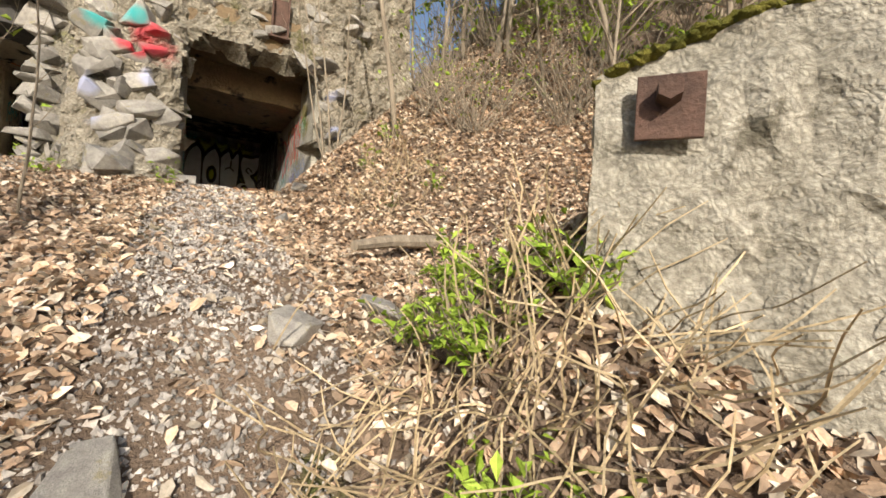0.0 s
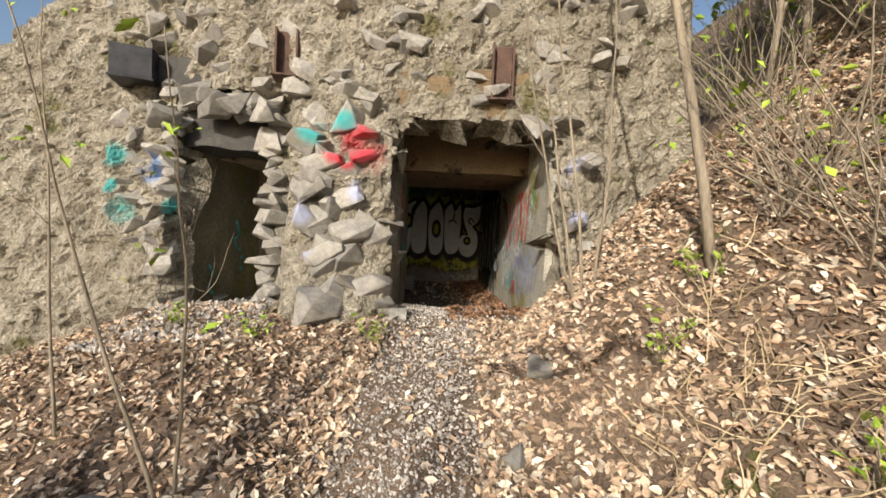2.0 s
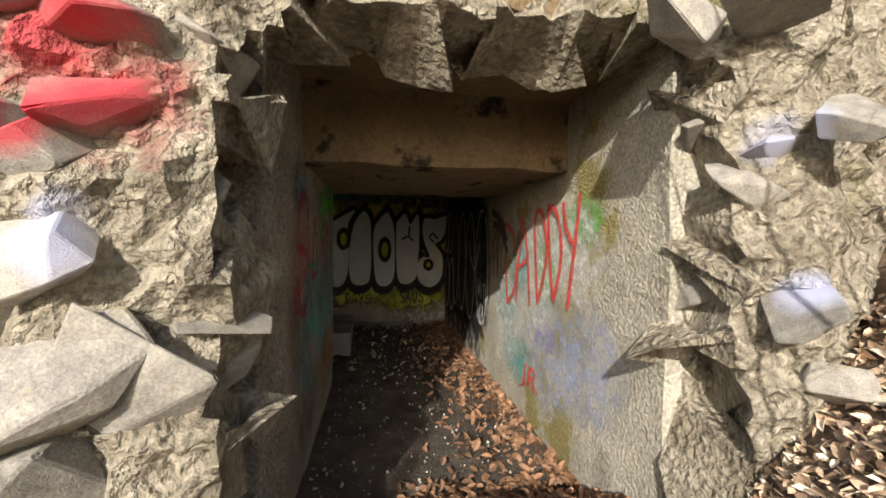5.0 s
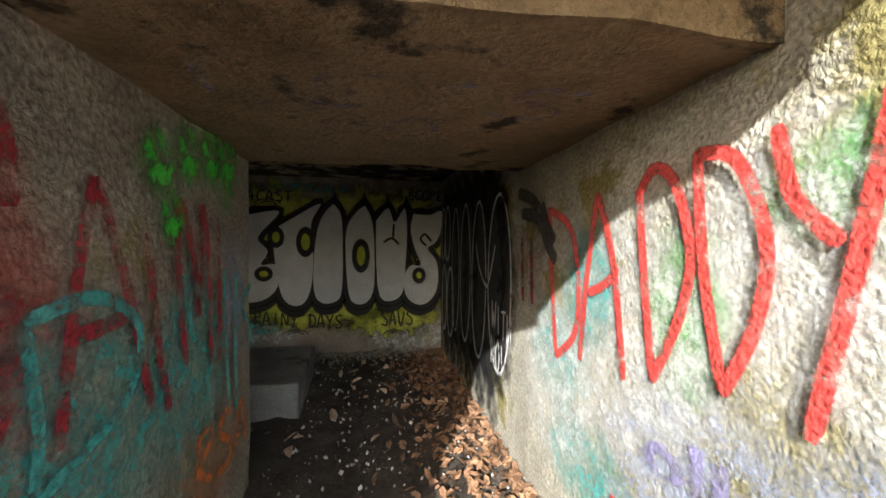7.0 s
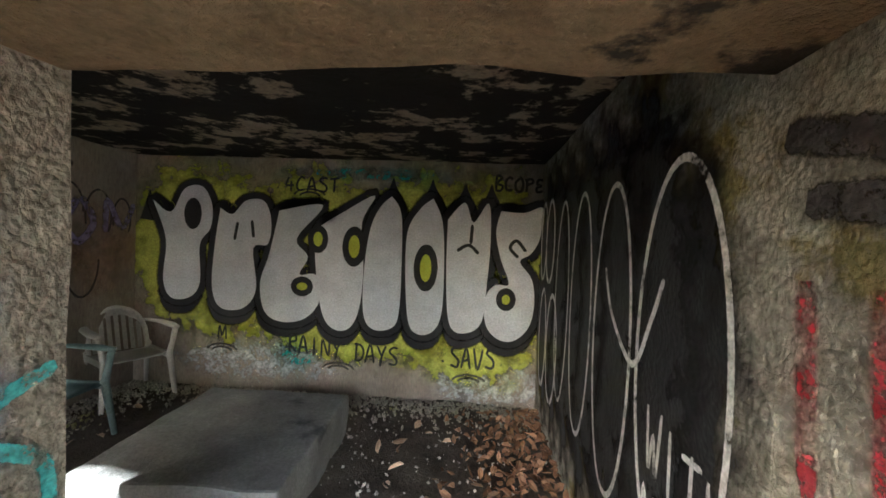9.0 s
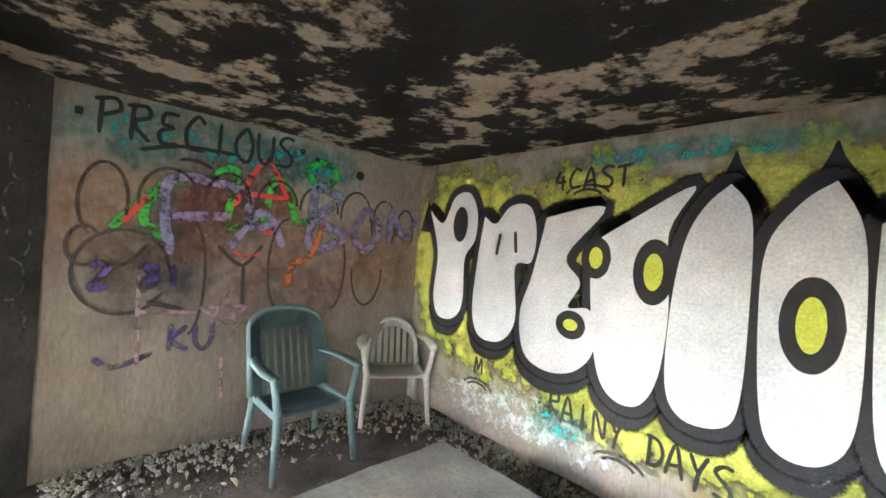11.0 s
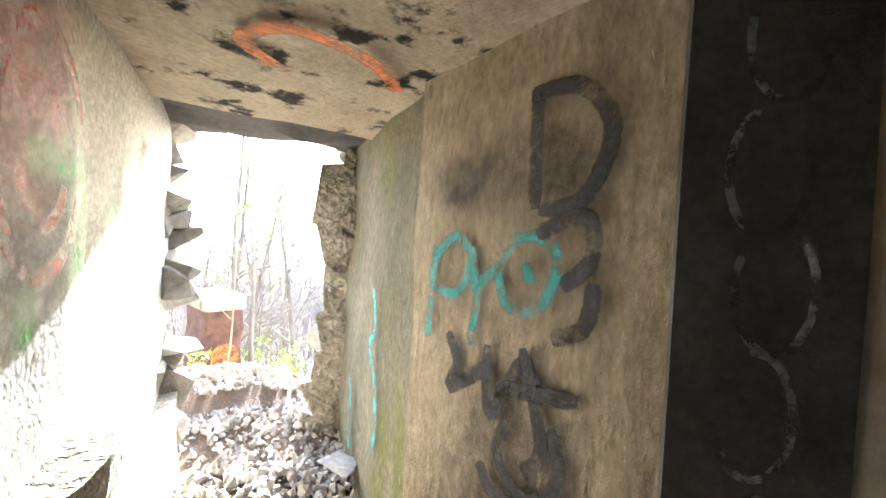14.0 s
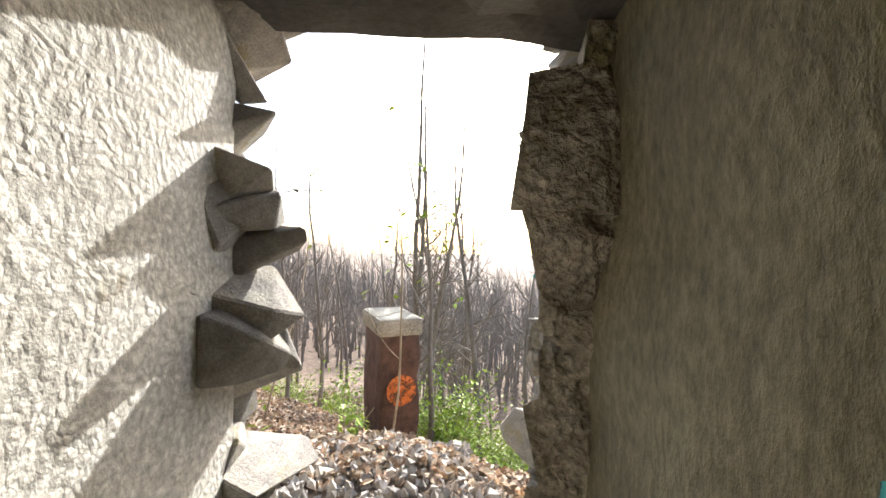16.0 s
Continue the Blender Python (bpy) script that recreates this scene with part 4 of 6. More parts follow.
def shrub(name, at, size, seed, stems, leaves, leaf_size, label, mat_leaf=None, up=1.0):
    r = random.Random(seed)
    root = base(name, at)
    bm, tips = bmesh.new(), []
    for _ in range(stems):
        a = r.uniform(0, 6.283)
        line = branch_line(r, (r.uniform(-0.1, 0.1) * size, r.uniform(-0.1, 0.1) * size, 0), (math.cos(a) * 0.7, math.sin(a) * 0.7, up), size * r.uniform(0.6, 1.1), 0.3, 6)
        add_tube(bm, line, [0.003 * size + 0.002 - 0.00045 * size * j for j in range(7)], 4)
        tips += line[2:]
    tagged(part("branchwork", bm, M["bark"], root), kind="stuff")
    if leaves:
        bm = bmesh.new()
        for _ in range(leaves):
            add_leaf(bm, r, r.choice(tips) + Vector([r.gauss(0, 0.06) * size for _ in range(3)]), leaf_size * r.uniform(0.6, 1.4))
        tagged(part("foliage", bm, mat_leaf or M["green"], root, "fresh light green leaves"), kind="stuff")
    return tagged(root, label, "shrub")


for i, (x, y, size, count) in enumerate(((0.12, -4.75, 0.34, 240), (0.25, -4.55, 0.36, 260), (0.02, -5.0, 0.30, 200), (0.32, -4.95, 0.34, 200), (0.15, -4.3, 0.3, 140), (0.1, -5.25, 0.26, 90))):
    shrub("green_shrub", on_ground(x, y), size, 5 + i, 20, count, 0.026, "leafy green shrub on the bank above dead straw", up=1.0)
for i in range(9):
    r = random.Random(260 + i)
    x = r.uniform(3.6, 6.8)
    y = -5.2 + (x + 0.67) * r.uniform(0.45, 0.9)
    shrub("leafy_bush", on_ground(x, y), r.uniform(1.6, 2.8), 360 + i, 20, 650, 0.034, "thin spring bush in yellow-green leaf on the hillside", up=1.5)
for i in range(52):
    r = random.Random(200 + i)
    x, y = r.uniform(1.75, 6.5), r.uniform(-3.0, 2.2)
    shrub("brush", on_ground(x, y), r.uniform(0.9, 2.0), 300 + i, 26, 40, 0.035, "tangled bare brush on the hillside", up=0.8)
for i, (x, y) in enumerate(((-1.5, -3.7), (-2.6, -2.4), (-0.9, -0.35), (0.9, -1.6), (1.3, -2.4), (-1.9, -0.3), (-2.6, -0.2), (1.25, -1.4), (-1.2, -4.6))):
    shrub("seedling", on_ground(x, y), 0.3, 400 + i, 8, 40, 0.03, "small green seedling among dry leaves", up=1.0)


def straw(name, at, count, seed):
    r = random.Random(seed)
    bm = bmesh.new()
    for _ in range(count):
        x, y = at[0] + r.gauss(0, 0.28), at[1] + r.gauss(0, 0.28)
        line = branch_line(r, (x, y, ground_z(x, y)), (r.uniform(-1, 0.6), r.uniform(-1.3, 0.3), r.uniform(0.1, 0.9)), r.uniform(0.2, 0.5), 0.35, 4)
        add_tube(bm, line, [0.004, 0.004, 0.003, 0.003, 0.002], 3)
    return tagged(mesh_object(name, bm, M["straw"]), "tangle of dead straw stalks on the bank", "grass", kind="stuff")


straw("dead_straw", (0.05, -4.85), 280, 1)
straw("dead_straw", (0.15, -5.15), 200, 2)
straw("dead_straw", (1.1, -2.0), 120, 3)


# ---- the woods below ----
def woods():
    r = random.Random(9)
    protos = [tree("bare_tree", (0, 0, 0), 9 + i, 0.10, 500 + i, 22, (r.uniform(-0.1, 0.1), 0), 0, M["far_bark"], "tall bare forest tree on the lower slope", 6, 0.2, "bare trees in the woods") for i in range(4)]
    first = True
    for i in range(110):
        x, y = r.uniform(-26, 6), -r.uniform(7.5, 55)
        if i < 10:
            x, y = r.uniform(-9, -3.5), -r.uniform(7.0, 14)
        s = r.uniform(0.6, 1.2)
        m = pose(x, y, ground_z(x, y) - 0.1, 0, 0, r.uniform(0, 360))
        if i < 4:
            protos[i].matrix_basis = m
        else:
            c = copy_thing(protos[i % 4], m)
            c.scale = (s, s, s)
    for i in range(34):
        x, y = (r.uniform(-12, 1.0), -r.uniform(5.0, 18)) if i < 24 else (r.uniform(-6.0, -3.5), -r.uniform(3.6, 7.5))
        shrub("woodland_shrub", on_ground(x, y), r.uniform(0.9, 1.8), 800 + i, 22, 620, 0.045, "light green spring shrub in the woods", up=1.1)
    tree("forked_tree", on_ground(-3.75, -4.0), 5.2, 0.05, 931, 12, (-0.08, 0), 60, M["far_bark"], "slender forked tree with first leaves below the mouth", 4, 0.22)
    bm = bmesh.new()
    for i in range(2600):
        d, a = r.uniform(34, 150), r.uniform(-2.7, -0.6)
        x, y = d * math.cos(a), d * math.sin(a)
        z, h = ground_z(x, y, False), r.uniform(7, 13)
        mid, end = Vector((x + r.uniform(-0.8, 0.8), y, z + h * 0.5)), Vector((x + r.uniform(-1.6, 1.6), y + r.uniform(-1, 1), z + h))
        add_tube(bm, [(x, y, z), mid, end], [0.11, 0.07, 0.015], 3)
        for _ in range(5):
            p = mid.lerp(end, r.uniform(-0.5, 0.8))
            q = p + Vector((r.uniform(-2.2, 2.2), r.uniform(-1, 1), r.uniform(0.8, 2.6)))
            add_tube(bm, [p, p.lerp(q, 0.5) + Vector((0, 0, r.uniform(-0.2, 0.2))), q], [0.04, 0.028, 0.008], 3)
    tagged(mesh_object("far_woods", bm, M["far_bark"]), "distant grey bare woods beyond the slope", "woods", kind="stuff")


woods()


# ---- painted walls ----
def wall_frame(origin, u, n):
    u, n = Vector(u).normalized(), Vector(n).normalized()
    v = n.cross(u)
    return Matrix(((u.x, v.x, n.x, origin[0]), (u.y, v.y, n.y, origin[1]), (u.z, v.z, n.z, origin[2]), (0, 0, 0, 1)))


BACK = wall_frame((0, 6.5, 0), (1, 0, 0), (0, -1, 0))
RIGHT = wall_frame((0.9, 0, 0), (0, -1, 0), (-1, 0, 0))
LEFT = wall_frame((-3.25, 0, 0), (0, 1, 0), (1, 0, 0))
PIER = wall_frame((-0.8, 0, 0), (0, 1, 0), (1, 0, 0))
WEST = wall_frame((-3.40, 1.05, 0), (0.34, 1.59, 0), (1.59, -0.34, 0))
WEST2 = wall_frame((-3.02, 2.8, 0), (-0.04, 0.72, 0), (0.72, 0.04, 0))
EAST = wall_frame((-2.11, 2.59, 0), (-0.22, -1.44, 0), (-1.44, 0.22, 0))
OVER = wall_frame((0, 0, 2.0), (1, 0, 0), (0, 0, -1))
OVER2 = wall_frame((0, 0, 2.36), (-1, 0, 0), (0, 0, -1))


def patch(frame_, u, v, w, h, mat, off=0.013, name="paint_patch", parent=None, label="", category="graffiti"):
    """A flat patch of sprayed paint, centred at u, v on a wall."""
    me = bpy.data.meshes.new(name)
    me.from_pydata([(-w / 2, -h / 2, 0), (w / 2, -h / 2, 0), (w / 2, h / 2, 0), (-w / 2, h / 2, 0)], [], [(0, 1, 2, 3)])
    uv = me.uv_layers.new(name="UVMap")
    for i, c in enumerate(((0, 0), (1, 0), (1, 1), (0, 1))):
        uv.data[i].uv = c
    me.materials.append(mat)
    ob = new(name, me)
    ob.matrix_basis = frame_ @ pose(u, v, off)
    if parent:
        ob.parent = parent
        ob.matrix_parent_inverse = parent.matrix_basis.inverted()
        return ob
    return tagged(ob, label or "cloud of sprayed paint on the concrete wall", category)


def text_mesh(body, bold, spacing, lean):
    cu = bpy.data.curves.new("letters", "FONT")
    cu.body, cu.size, cu.offset, cu.space_character, cu.shear = body, 1.0, bold, spacing, lean
    cu.resolution_u = 3
    ob = new("letters", cu)
    bpy.context.view_layer.update()
    me = bpy.data.meshes.new_from_object(ob)
    bpy.data.objects.remove(ob)
    return me


def lettering(frame_, body, u0, u1, v0, v1, mat, bold=0.01, spacing=1.0, lean=0.0, off=0.017, tilt=0.0, name="graffiti_tag", parent=None, label="", grow=None):
    """Sprayed words between u0 and u1, v0 and v1 on a wall."""
    me = text_mesh(body, bold, spacing, lean)
    xs, ys = [v.co.x for v in me.vertices], [v.co.y for v in me.vertices]
    ref = grow or (min(xs), max(xs), min(ys), max(ys))
    sx, sy = (u1 - u0) / (ref[1] - ref[0]), (v1 - v0) / (ref[3] - ref[2])
    for v in me.vertices:
        v.co = Vector(((v.co.x - ref[0]) * sx, (v.co.y - ref[2]) * sy, 0))
    me.materials.clear()
    me.materials.append(mat)
    soft_edge(me, 0)
    ob = new(name, me)
    ob.matrix_basis = frame_ @ pose(u0, v0, off, 0, 0, tilt)
    if parent:
        ob.parent = parent
        ob.matrix_parent_inverse = parent.matrix_basis.inverted()
    else:
        tagged(ob, label or "sprayed word on the concrete wall", "graffiti")
    return ob, ref


SCRAWL = {
    "P": (((0.15, 0), (0.2, 1)), ((0.0, 0.9), (0.6, 1.0), (0.75, 0.72), (0.2, 0.5))),
    "R": (((0.15, 0), (0.2, 1)), ((0.0, 0.92), (0.6, 1.0), (0.7, 0.7), (0.2, 0.5), (0.75, 0.0))),
    "E": (((0.75, 0.95), (0.3, 0.95), (0.2, 0.65), (0.55, 0.55), (0.15, 0.4), (0.2, 0.05), (0.75, 0.1)),),
    "C": (((0.75, 0.85), (0.45, 1.0), (0.1, 0.6), (0.2, 0.1), (0.75, 0.1)),),
    "I": (((0.4, 1), (0.4, 0)),),
    "O": (((0.45, 1.0), (0.1, 0.6), (0.2, 0.1), (0.6, 0.0), (0.8, 0.5), (0.6, 0.95), (0.4, 1.0)),),
    "U": (((0.1, 1), (0.12, 0.3), (0.4, 0.0), (0.7, 0.3), (0.75, 1.0)),),
    "S": (((0.8, 0.95), (0.4, 1.0), (0.15, 0.75), (0.7, 0.4), (0.6, 0.05), (0.05, 0.1)),),
    "D": (((0.15, 0), (0.2, 1)), ((0.0, 0.95), (0.6, 0.9), (0.8, 0.5), (0.6, 0.1), (0.05, 0.0))),
    "A": (((0.0, 0), (0.4, 1), (0.75, 0)), ((0.1, 0.35), (0.7, 0.4))),
    "N": (((0.1, 0), (0.15, 1), (0.65, 0.05), (0.75, 1)),),
    "Y": (((0.05, 1), (0.4, 0.5)), ((0.8, 1), (0.45, 0.5), (0.3, -0.1))),
    "V": (((0.05, 1), (0.4, 0), (0.8, 1)),),
    "M": (((0.0, 0), (0.15, 1), (0.4, 0.3), (0.7, 1), (0.8, 0)),),
    "T": (((0.0, 0.95), (0.85, 1.0)), ((0.45, 1.0), (0.4, 0))),
    "4": (((0.35, 1), (0.1, 0.4), (0.75, 0.45)), ((0.55, 0.75), (0.55, 0))),
    "F": (((0.2, 0), (0.2, 1), (0.8, 0.95)), ((0.2, 0.5), (0.65, 0.55))),
    "L": (((0.2, 1), (0.15, 0.05), (0.8, 0.1)),),
    "B": (((0.15, 0), (0.2, 1), (0.65, 0.85), (0.25, 0.52), (0.75, 0.3), (0.55, 0.0), (0.1, 0.02)),),
    "K": (((0.2, 1), (0.15, 0)), ((0.75, 0.95), (0.2, 0.45), (0.8, 0.0))),
    "W": (((0.05, 1), (0.2, 0), (0.45, 0.6), (0.6, 0), (0.85, 1)),),
    "H": (((0.15, 1), (0.15, 0)), ((0.75, 1), (0.7, 0)), ((0.15, 0.5), (0.72, 0.5))),
    "G": (((0.75, 0.85), (0.45, 1.0), (0.1, 0.6), (0.2, 0.1), (0.7, 0.1), (0.7, 0.5), (0.45, 0.48)),),
    "2": (((0.1, 0.8), (0.4, 1), (0.7, 0.75), (0.1, 0.0), (0.8, 0.05)),),
    "8": (((0.6, 0.9), (0.2, 0.8), (0.65, 0.35), (0.4, 0.0), (0.15, 0.25), (0.6, 0.75), (0.5, 1.0)),),
    "1": (((0.4, 1), (0.4, 0)),),
    "!": (((0.3, 1), (0.3, 0.35)), ((0.3, 0.1), (0.3, 0.02))),
    ".": (((0.35, 0.3), (0.42, 0.25)),),
}


def scrawl(frame_, word, u0, u1, v0, v1, width, mat, off=0.02, drop=0.0, seed=1, label="sprayed word on the concrete wall"):
    """A word in quick sprayed capitals, as one piece."""
    r = random.Random(seed)
    root = new("graffiti_word")
    root.matrix_basis = frame_ @ pose(0, 0, off)
    step = (u1 - u0) / len(word)
    for i, ch in enumerate(word):
        verts, faces = [], []
        for j, line in enumerate(SCRAWL.get(ch, ())):
            pts = [(u0 + step * (i + 0.06 + a * 1.05) + r.uniform(-0.02, 0.02) * step, v0 - drop * i / len(word) + (v1 - v0) * (b + r.uniform(-0.04, 0.04))) for a, b in line]
            v, f = ribbon(smooth_line(pts, 5), width, len(verts), 0.0003 * ((i * 2 + j) % 7))
            verts += v
            faces += f
        if faces:
            ob = raw("letter", verts, faces, mat)
            soft_edge(ob.data, 3)
            ob.parent = root
    return tagged(root, label, "graffiti")


def stroke(frame_, pts, width, mat, off=0.017, name="spray_stroke", label="sprayed line on the concrete wall", parent=None):
    """One sprayed line of even width through some points of a wall."""
    fine = smooth_line(pts)
    verts, faces = ribbon(fine, width)
    ob = raw(name, verts, faces, mat)
    soft_edge(ob.data, 3)
    ob.matrix_basis = frame_ @ pose(0, 0, off)
    if parent:
        ob.parent = parent
        ob.matrix_parent_inverse = parent.matrix_basis.inverted()
        return ob
    return tagged(ob, label, "graffiti")


def ring(cx, cy, rx, ry, a0=0, a1=360, n=10):
    return [(cx + rx * math.cos(radians(a0 + (a1 - a0) * i / n)), cy + ry * math.sin(radians(a0 + (a1 - a0) * i / n))) for i in range(n + 1)]


# the big mural
mural = base("mural", (0, 6.5, 0))
tagged(mural, "large black and white bubble-letter mural on a yellow ground", "graffiti")
for u, v, w, h in ((-2.75, 1.45, 1.3, 1.9), (-2.3, 1.35, 1.5, 2.0), (-1.3, 1.35, 1.9, 2.1), (-0.2, 1.3, 1.9, 2.2), (0.45, 1.25, 1.1, 2.3), (-0.9, 0.75, 2.6, 0.9), (0.2, 0.62, 1.6, 0.9)):
    patch(BACK, u, v, w, h, M["h_yellow"], 0.011 + 0.0004 * abs(u), "yellow_ground", mural)
OUTER = {
    "P": ((-3.06, 1.90), (-2.86, 1.78), (-2.72, 2.02), (-2.53, 2.05), (-2.42, 1.87), (-2.43, 1.63), (-2.54, 1.46), (-2.53, 1.07), (-2.64, 0.91), (-2.84, 0.90), (-2.93, 1.09), (-2.91, 1.50)),
    "R": ((-2.33, 1.84), (-2.20, 1.78), (-2.06, 1.92), (-1.87, 1.92), (-1.79, 1.72), (-1.82, 1.49), (-1.97, 1.44), (-1.93, 1.03), (-2.06, 0.83), (-2.30, 0.82), (-2.40, 1.03), (-2.38, 1.47)),
    "E": ((-1.71, 1.83), (-1.26, 1.90), (-1.52, 1.56), (-1.40, 1.38), (-1.48, 1.20), (-1.31, 1.20), (-1.27, 0.94), (-1.41, 0.76), (-1.64, 0.71), (-1.83, 0.80), (-1.89, 1.09), (-1.80, 1.40)),
    "C": ((-1.27, 1.70), (-1.08, 1.82), (-0.74, 2.01), (-0.86, 1.74), (-0.83, 1.28), (-0.86, 0.89), (-0.95, 0.69), (-1.09, 0.66), (-1.21, 0.76), (-1.28, 1.01), (-1.33, 1.47)),
    "I": ((-0.57, 2.01), (-0.47, 1.84), (-0.45, 1.36), (-0.46, 0.87), (-0.53, 0.71), (-0.72, 0.69), (-0.82, 0.86), (-0.82, 1.33), (-0.77, 1.70), (-0.68, 1.90)),
    "O": ((-0.16, 2.00), (-0.06, 1.77), (-0.03, 1.32), (-0.04, 0.87), (-0.13, 0.69), (-0.28, 0.67), (-0.37, 0.81), (-0.41, 1.28), (-0.40, 1.68), (-0.28, 1.90)),
    "U": ((-0.01, 1.80), (0.15, 1.97), (0.24, 1.78), (0.38, 1.97), (0.41, 1.60), (0.39, 1.16), (0.36, 0.84), (0.26, 0.72), (0.10, 0.71), (0.02, 0.88), (-0.01, 1.40)),
    "S": ((0.50, 1.90), (0.72, 1.89), (0.90, 1.94), (0.88, 1.66), (0.80, 1.50), (0.70, 1.42), (0.82, 1.25), (0.85, 1.00), (0.80, 0.78), (0.66, 0.65), (0.50, 0.67), (0.39, 0.81), (0.38, 1.05), (0.47, 1.19), (0.60, 1.20), (0.51, 1.45), (0.46, 1.70)),
}
HOLE = {
    "P": ((-2.62, 1.77, 0.05, 0.11, 0.5),), "E": ((-1.45, 1.08, 0.07, 0.05, 0.8), (-1.30, 1.56, 0.06, 0.09, 0.8)), "C": ((-0.93, 1.50, 0.075, 0.15, 0.75),),
    "O": ((-0.21, 1.32, 0.075, 0.18, 0.75),), "S": ((0.58, 1.05, 0.05, 0.06, 0.8),),
}
INNER = {
    "R": (((-2.14, 1.70), (-2.17, 1.52)), ((-1.99, 1.72), (-1.97, 1.55))), "U": (((0.09, 1.50), (0.20, 1.56), (0.30, 1.48)), ((0.23, 1.76), (0.22, 1.57))),
    "S": (((0.75, 1.52), (0.66, 1.62), (0.60, 1.55), (0.68, 1.46)),),
}
for i, ch in enumerate("PRECIOUS"):
    loop = OUTER[ch] + OUTER[ch][:2]
    stroke(BACK, loop, 0.185, M["p_black"], 0.0150 + 0.0004 * i, "outline", parent=mural)
    stroke(BACK, [(u - 0.01, v - 0.09) for u, v in OUTER[ch] if v < 1.3], 0.16, M["p_black"], 0.0146 - 0.0001 * i, "drop_shadow", parent=mural)
    blob(BACK, OUTER[ch], M["fill_white"], 0.0200 + 0.0003 * i, "fill", mural)
    for u, v, a, b, inner in HOLE.get(ch, ()):
        blob(BACK, ring(u, v, a + 0.045, b + 0.05)[:-1], M["p_black"], 0.0232, "counter_outline", mural)
        if ch != "P":
            blob(BACK, ring(u, v, a * inner, b * inner)[:-1], M["p_yellow"], 0.0240, "counter", mural)
    for line in INNER.get(ch, ()):
        stroke(BACK, line, 0.04, M["p_black"], 0.0236, "inner_line", parent=mural)
for u, v, w in ((-3.10, 2.00, 0.10), (-0.56, 2.19, 0.13), (-0.17, 2.19, 0.13), (0.15, 2.16, 0.12), (0.40, 2.16, 0.12), (0.93, 2.08, 0.12), (-0.75, 2.08, 0.10)):
    blob(BACK, ((u - w, v - 0.30), (u - 0.03, v - 0.08), (u, v), (u + 0.03, v - 0.08), (u + w, v - 0.30)), M["p_black"], 0.0143, "spike", mural)
scrawl(BACK, ".RAINY DAYS.", -1.70, -0.33, 0.42, 0.60, 0.026, M["p_black"], 0.0245, 0.10, 1, "black words sprayed under the mural")
scrawl(BACK, ".SAVS.", -0.06, 0.62, 0.36, 0.56, 0.028, M["p_black"], 0.0245, 0.0, 2, "black word sprayed under the mural")
scrawl(BACK, ".M.", -2.42, -2.12, 0.50, 0.64, 0.022, M["p_black"], 0.0245, 0, 3, "black letter sprayed under the mural")
scrawl(BACK, ".4CAST.", -1.78, -0.98, 2.03, 2.17, 0.026, M["p_black"], 0.0245, 0, 4, "black word sprayed above the mural")
scrawl(BACK, "BCOPE", 0.42, 0.90, 2.10, 2.23, 0.03, M["p_black"], 0.0245, 0.02, 5, "black word sprayed above the mural")
for u, v in ((-1.05, 0.30), (0.25, 0.26), (-2.27, 0.42), (-1.4, 2.02)):
    for k in (0.17, 0.11):
        stroke(BACK, ring(u, v - 0.05, k, k * 0.5, 20, 160), 0.024, M["p_dim"], 0.0245, "underline_arc", "curved black line sprayed under a word")
patch(BACK, -0.8, 2.22, 2.0, 0.16, M["h_cyan"], 0.0205)
patch(BACK, -1.5, 0.36, 0.5, 0.3, M["h_cyan"], 0.0125)
patch(BACK, -1.9, 0.3, 2.2, 0.5, M["h_white"], 0.0104)
patch(BACK, 0.5, 0.2, 1.6, 0.5, M["h_white"], 0.0105)

# the end wall
for u, v, w, h, m in ((4.55, 2.12, 1.9, 0.5, "h_cyan"), (5.3, 2.15, 1.0, 0.4, "h_cyan"), (6.1, 1.4, 0.8, 0.9, "h_orange"), (4.55, 1.65, 0.8, 0.7, "h_pink"), (5.2, 1.0, 1.2, 0.7, "h_pink"), (4.1, 1.6, 0.9, 1.0, "h_orange"), (4.9, 1.55, 1.1, 1.0, "h_orange"), (5.5, 1.4, 0.9, 0.9, "h_orange"), (4.75, 1.8, 0.9, 0.6, "h_red"), (4.3, 1.25, 0.8, 0.8, "h_dirt")):
    patch(LEFT, u, v, w, h, M[m], 0.010 + 0.0006 * u)
scrawl(LEFT, "PRECIOUS", 3.92, 5.16, 2.08, 2.31, 0.03, M["p_black"], 0.0225, 0.0, 6, "black word sprayed high on the end wall")
for u, v in ((5.22, 2.24), (5.35, 2.20), (3.86, 2.2)):
    stroke(LEFT, [(u - 0.02, v), (u + 0.02, v)], 0.05, M["p_black"], 0.0226, label="black dot sprayed on the end wall")
stroke(LEFT, ring(4.56, 2.42, 0.09, 0.025, 0, 360), 0.022, M["p_black"], 0.0226, label="black halo sprayed over a word")
stroke(LEFT, [(4.16, 2.03), (4.4, 2.10), (4.73, 2.11)], 0.03, M["p_black"], 0.0224, label="black line sprayed under a word")
stroke(LEFT, [(4.38, 2.01), (4.48, 2.02), (4.58, 1.98)], 0.026, M["p_dim"], 0.0224, label="short black line sprayed on the end wall")
